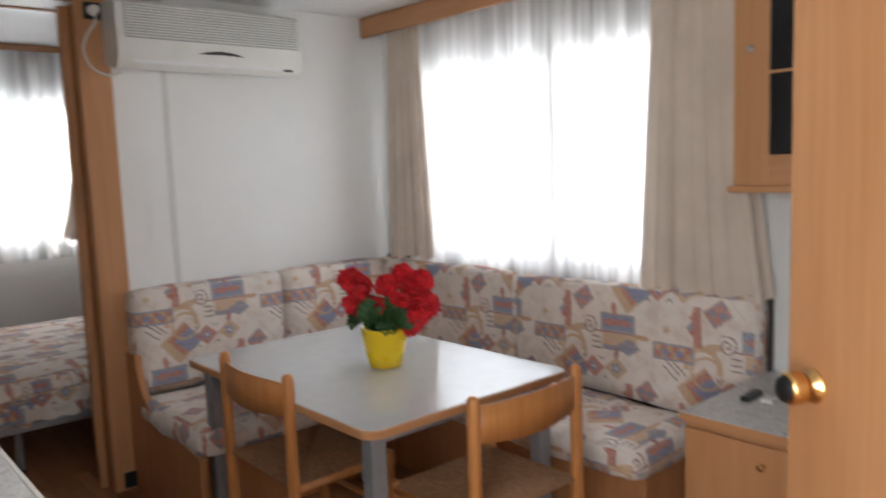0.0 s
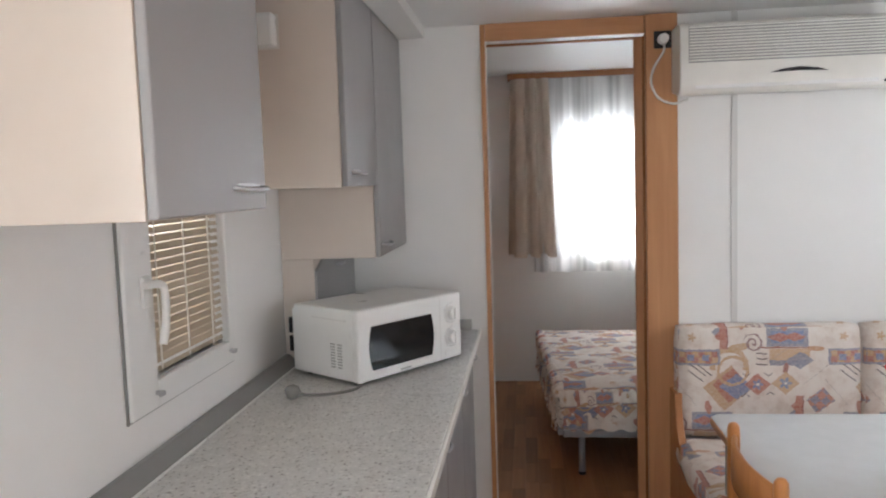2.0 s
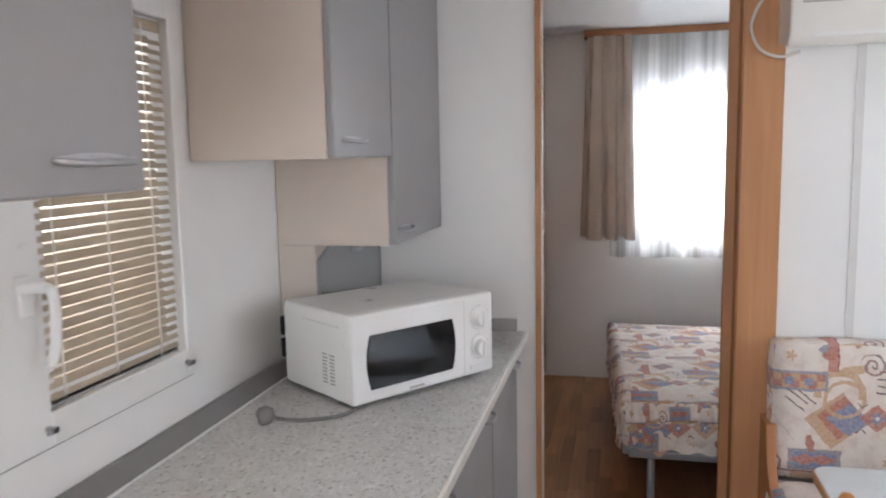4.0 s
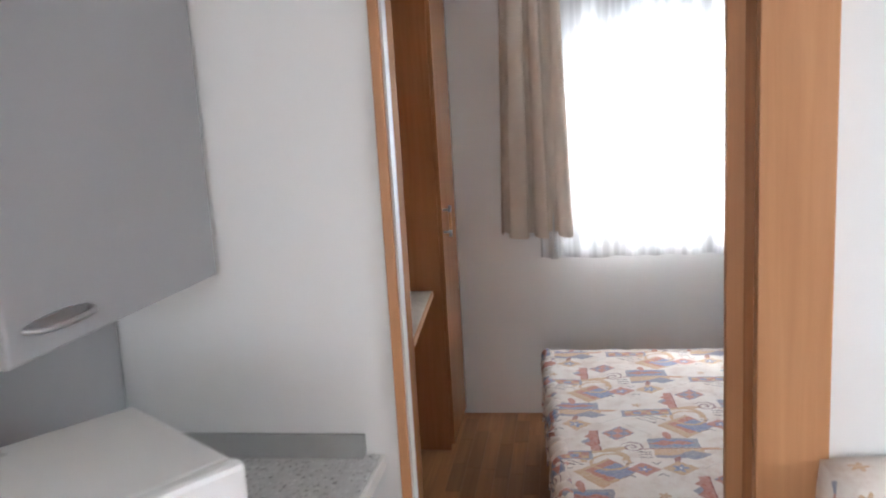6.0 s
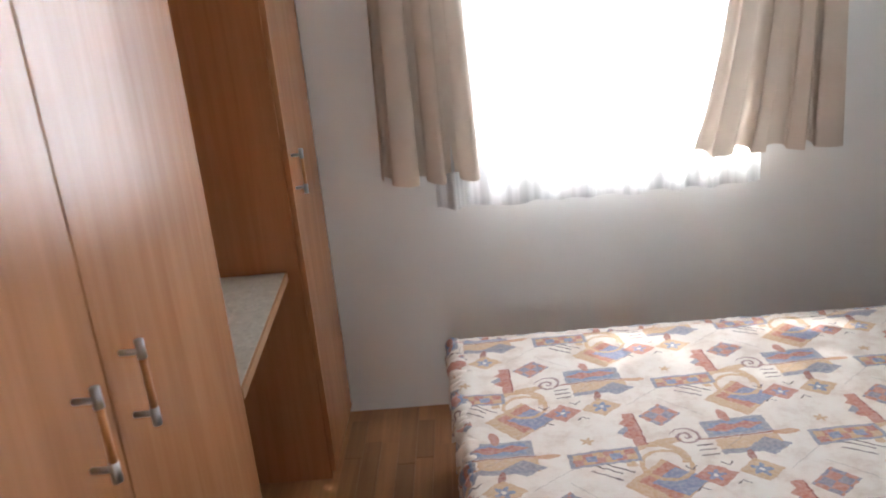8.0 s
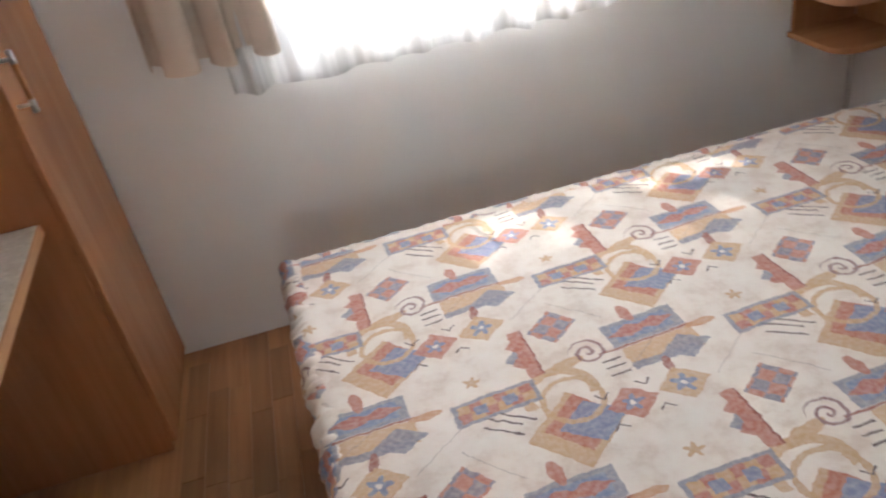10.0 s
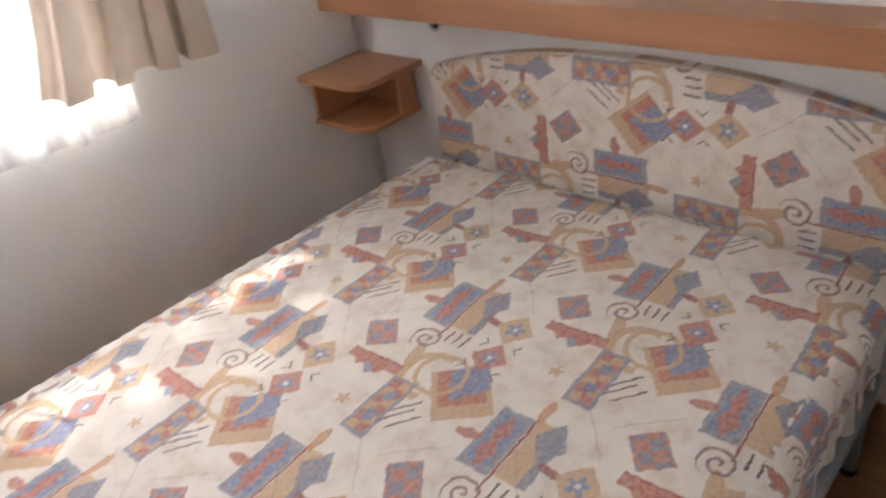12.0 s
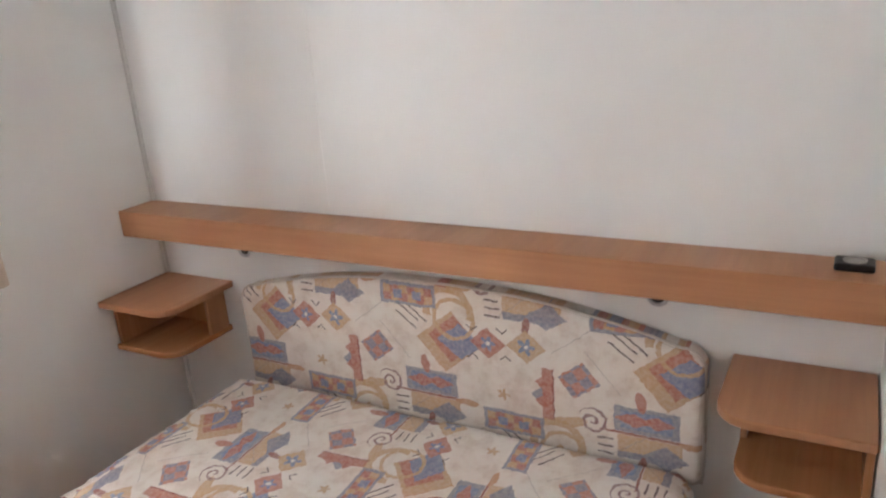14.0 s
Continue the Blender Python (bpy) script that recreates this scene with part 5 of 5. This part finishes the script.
    for x in (x0 + 0.205, x1 - 0.2):
        for y in (y0, y1 - 0.035):
            lg = part("leg", rod((x, y, 0.0), (x, y, 0.2), 0.017, 16), "steel", b, "round steel leg", smooth=True)
            part("foot_cap", lathe([(0.019, 0.0), (0.02, 0.012), (0.018, 0.02)], (x, y, 0), 16), "black", lg)
    return b


bed()


def headboard():
    h = thing("headboard", "padded headboard in cream patterned cloth with an arched top", "headboard", (RW - 0.04, 4.25, 0.42))
    y0, y1, zb = 3.535, 4.985, 0.40
    ol = [(y0 + 0.03, zb), (y1 - 0.03, zb)] + arc_corner(y1 - 0.03, zb + 0.03, 0.03, -90, 0, 5)
    top = []
    n = 26
    for i in range(n + 1):
        s = i / n
        y = y1 - 0.055 - (y1 - y0 - 0.11) * s
        e = abs(2 * s - 1)
        top.append((y, 0.772 + 0.088 * (1 - e ** 2.2)))
    ol += arc_corner(y1 - 0.06, 0.715, 0.06, 0, 80, 6) + top + arc_corner(y0 + 0.06, 0.715, 0.06, 100, 180, 6)
    ol += arc_corner(y0 + 0.03, zb + 0.03, 0.03, 180, 270, 5)[:-1]
    bm = prism(ol, "x", RW - 0.062, RW - 0.006)
    front = [e for e in bm.edges if all(abs(v.co.x - (RW - 0.062)) < 1e-4 for v in e.verts)]
    bmesh.ops.bevel(bm, geom=front, offset=0.018, segments=4, affect="EDGES", profile=0.5)
    lay = bm.loops.layers.uv.verify()
    for f in bm.faces:
        for lp in f.loops:
            lp[lay].uv = (-(lp.vert.co.y - 3.989) * 0.964, lp.vert.co.z - 0.714)
    part("pad", bm, "cloth", h, uv=False, smooth=False)
    edge = [(RW - 0.05, y, z) for y, z in ol]
    part("piping", tube(edge + edge[:1], 0.004, 6, 2), "piping", h, "narrow piping round the pad", smooth=True)
    return h


headboard()


def bedside_shelf(y_in, y_wall, label):
    """Two boards with a rounded inner corner, on a back and a side board by the wall."""
    s = thing("bedside_shelf", label, "shelf", (RW - 0.15, (y_in + y_wall) / 2, 0.57), "bedside shelves")
    d = 1 if y_wall > y_in else -1
    x_out, x_w, r = RW - 0.30, RW - 0.004, 0.075

    def board(z0, z1, nm, k):
        yi = y_in + d * k
        xo = x_out + k
        rr = r
        c = (xo + rr, yi + d * rr)
        pts = [(x_w, yi), *[(c[0] - rr * math.sin(radians(a)), c[1] - d * rr * math.cos(radians(a))) for a in (0, 15, 30, 45, 60, 75, 90)], (xo, y_wall - d * 0.004), (x_w, y_wall - d * 0.004)]
        return part(nm, prism(pts, "z", z0, z1, 0.004), "beech_red" if k else "beech_shelf", s, turn=True)

    board(0.735, 0.757, "top_board", 0.0)
    board(0.572, 0.592, "lower_board", 0.035)
    a, b = sorted((y_in + d * 0.05, y_wall - d * 0.02))
    part("back_board", box(RW - 0.02, RW - 0.005, a, b, 0.592, 0.735), "beech_red", s)
    a, b = sorted((y_wall - d * 0.004, y_wall - d * 0.02))
    part("side_board", box(x_out + 0.05, RW - 0.021, a, b, 0.592, 0.735), "beech_red", s)
    a, b = sorted((y_in + d * 0.035, y_in + d * 0.05))
    part("side_board", box(RW - 0.10, RW - 0.021, a, b, 0.592, 0.735, 0.002), "beech_shelf", s)
    return s


bedside_shelf(5.065, FY, "small beech bedside shelf with two boards by the window wall")
bedside_shelf(3.483, PY1, "small beech bedside shelf with two boards by the partition")

hs = thing("wall_shelf", "long boxed beech shelf above the headboard", "shelf", (RW - 0.08, 4.3, 0.94))
part("front_board", box(3.06, 3.078, PY1 + 0.003, FY - 0.003, 0.932, 1.018, 0.002), "beech_shelf", hs, turn=True)
part("top_board", box(3.0785, RW - 0.003, PY1 + 0.003, FY - 0.003, 1.0, 1.0175), "beech_shelf", hs, turn=True)
part("bottom_board", box(3.0785, RW - 0.003, PY1 + 0.003, FY - 0.003, 0.95, 0.96), "beech_red", hs, turn=True)


def reading_lamp(x, y):
    r = thing("reading_lamp", "small chrome reading lamp under the wall shelf", "lamp", (x, y, 0.94), "reading lamps")
    ring = [(x, y + 0.021 * math.cos(2 * math.pi * k / 16), 0.926 + 0.021 * math.sin(2 * math.pi * k / 16)) for k in range(17)]
    part("rim", tube(ring, 0.0045, 8, 3), "chrome", r, "chrome rim", smooth=True)
    part("shade", lathe([(0.019, 0.0), (0.016, 0.03), (0.008, 0.036)], (0, 0, 0), 20), "black", r, "dark lamp cup", smooth=True).matrix_basis = pose(x, y, 0.926, 0, 90, 0)
    part("bulb", ball((x + 0.006, y, 0.926), 0.011, scale=(0.6, 1, 1)), "plastic_warm", r, smooth=True)
    part("stem", rod((x + 0.012, y, 0.94), (x + 0.012, y, 0.951), 0.006), "chrome", r, smooth=True)
    return r


reading_lamp(3.085, 4.868)
reading_lamp(3.095, 3.637)
so = thing("shelf_socket", "black surface socket on top of the wall shelf", "socket", (3.145, 3.26, 1.018))
part("housing", box(3.115, 3.175, 3.215, 3.29, 1.018, 1.034, 0.005), "black", so)
part("insert", lathe([(0.022, 1.0335), (0.023, 1.036), (0.016, 1.0365), (0.015, 1.0345)], (3.145, 3.252, 0), 20), "trim", so)

bp_ = thing("pelmet", "beech curtain pelmet over the bedroom window", "pelmet", (1.85, FY - 0.08, 2.24))
part("front_board", box(1.0, 2.62, FY - 0.135, FY - 0.117, 2.235, BC - 0.003, 0.002), "beech_red", bp_, turn=True)
part("return_board", box(1.0, 1.018, FY - 0.116, FY - 0.003, 2.235, BC - 0.003), "beech_red", bp_)
part("return_board", box(2.602, 2.62, FY - 0.116, FY - 0.003, 2.235, BC - 0.003), "beech_red", bp_)
part("curtain_rail", box(1.03, 2.59, FY - 0.085, FY - 0.07, 2.255, 2.265), "plastic", bp_)

hung("curtain", "beige curtain drawn aside next to the wardrobe", curtain("x", 1.020, 1.285, FY - 0.145, 0.968, 2.236, 3, 0.050, 21, 0.07, omega=0.19), "curtain")
hung("curtain", "beige curtain drawn aside on the bed side of the window", curtain("x", 2.245, 2.54, FY - 0.122, 0.968, 2.236, 4, 0.034, 22, 0.07, omega=0.17, pull=0.12), "curtain")
hung("net_curtain", "sheer white net curtain with a wavy hem before the bedroom window", curtain("x", 1.165, 2.345, FY - 0.066, 0.838, 2.25, 8, 0.030, 27, hem=0.0, rows=80, cols=240, turned=True), "sheer", "net curtain")

# ---- outside ----


def added_shade_tree():
    """An unseen broad tree, added between the sun and the bedroom window to dapple the light on the bed."""
    t = thing("tree", "added unseen tree that dapples the sun on the bed", "tree", (0.3, 10.9, -0.6))
    rnd = random.Random(31)
    foot = Vector((0.3, 10.9, -0.6))
    fork = Vector((0.35, 10.5, 3.6))
    part("trunk", tube([foot, foot + Vector((0.05, -0.1, 1.4)), fork], 0.15, 12, 6), "bark", t, "grey bark trunk", smooth=True)
    centre = Vector((0.72, 9.05, 7.24))
    for k in range(7):
        a = 2 * math.pi * k / 7
        tip = centre + Vector((1.3 * math.cos(a), 0.5 * math.sin(a), rnd.uniform(-0.6, 0.6)))
        part("limb", rod(fork, tip, 0.07, 8, r2=0.015), "bark", t, smooth=True)
    bm = bmesh.new()
    for i in range(9000):
        d = Vector((rnd.gauss(0, 1), rnd.gauss(0, 1), rnd.gauss(0, 1))).normalized()
        q = centre + Vector((d.x * 1.9, d.y * 0.8, d.z * 1.35)) * rnd.uniform(0.25, 1.0) ** 0.5
        q += Vector((noise.noise(q * 1.3), noise.noise(q * 1.3 + Vector((5, 1, 9))), noise.noise(q * 1.3 + Vector((2, 8, 4))))) * 0.5
        ax = Vector((rnd.gauss(0, 1), rnd.gauss(0, 1), rnd.gauss(0, 0.6))).normalized()
        up = ax.orthogonal().normalized()
        s = rnd.uniform(0.05, 0.095)
        if i % 60 == 0:
            # loose leaves below the crown, added to break up the low sun
            q = Vector((rnd.uniform(-0.3, 1.5), 9.05 + rnd.uniform(-0.3, 0.3), rnd.uniform(5.25, 5.95)))
        bm.faces.new([bm.verts.new(q + v) for v in (ax * s * 1.5, up * s * 0.6, -ax * s * 1.5, -up * s * 0.6)])
    tagged(part("crown", bm, "foliage", t, "crown of small green leaves"), kind="stuff")
    return t


added_shade_tree()

# ---- parquet strips ----


def parquet():
    fl = bpy.data.objects["floor"]
    rnd = random.Random(8)
    w, lens = 0.066, (0.26, 0.33, 0.40)
    meshes = []
    for ln in lens:
        bm = bmesh.new()
        box(0.0004, w - 0.0004, 0.0006, ln - 0.0006, 0.0, 0.004, 0.0007, bm, 1)
        uv_box(bm)
        me = bpy.data.meshes.new("plank")
        bm.to_mesh(me)
        bm.free()
        me.materials.append(M["floorwood"])
        meshes.append(me)
    far = bmesh.new()
    x = KW + 0.004
    count = 0
    while x + w < RW:
        y = -1.6 - rnd.uniform(0, 0.3)
        while True:
            k = rnd.randrange(3)
            if y + lens[k] > FY - 0.003:
                break
            if y > BY:
                near = 0.70 < x < 1.25 and y > 3.0
                if near or (0.85 < x < 1.6 and 2.2 < y <= 3.0):
                    ob = new("plank", meshes[k])
                    ob.parent = fl
                    ob.location = (x, y, 0.0)
                    count += 1
                elif x > 0.7:
                    box(x + 0.0004, x + w - 0.0004, y + 0.0006, y + lens[k] - 0.0006, 0.0, 0.004, 0, far)
            y += lens[k]
        x += w
    rest = part("plank_rest", far, "floorwood", fl)
    tagged(rest, "brown parquet strips", kind="stuff")


parquet()

# unseen window, added to go with the rear fill
win4 = window("added_window", "y", (0.42, 1.48, 0.88, 1.92), BY, BY - T, "added unseen window in the end wall that lets in the rear fill")
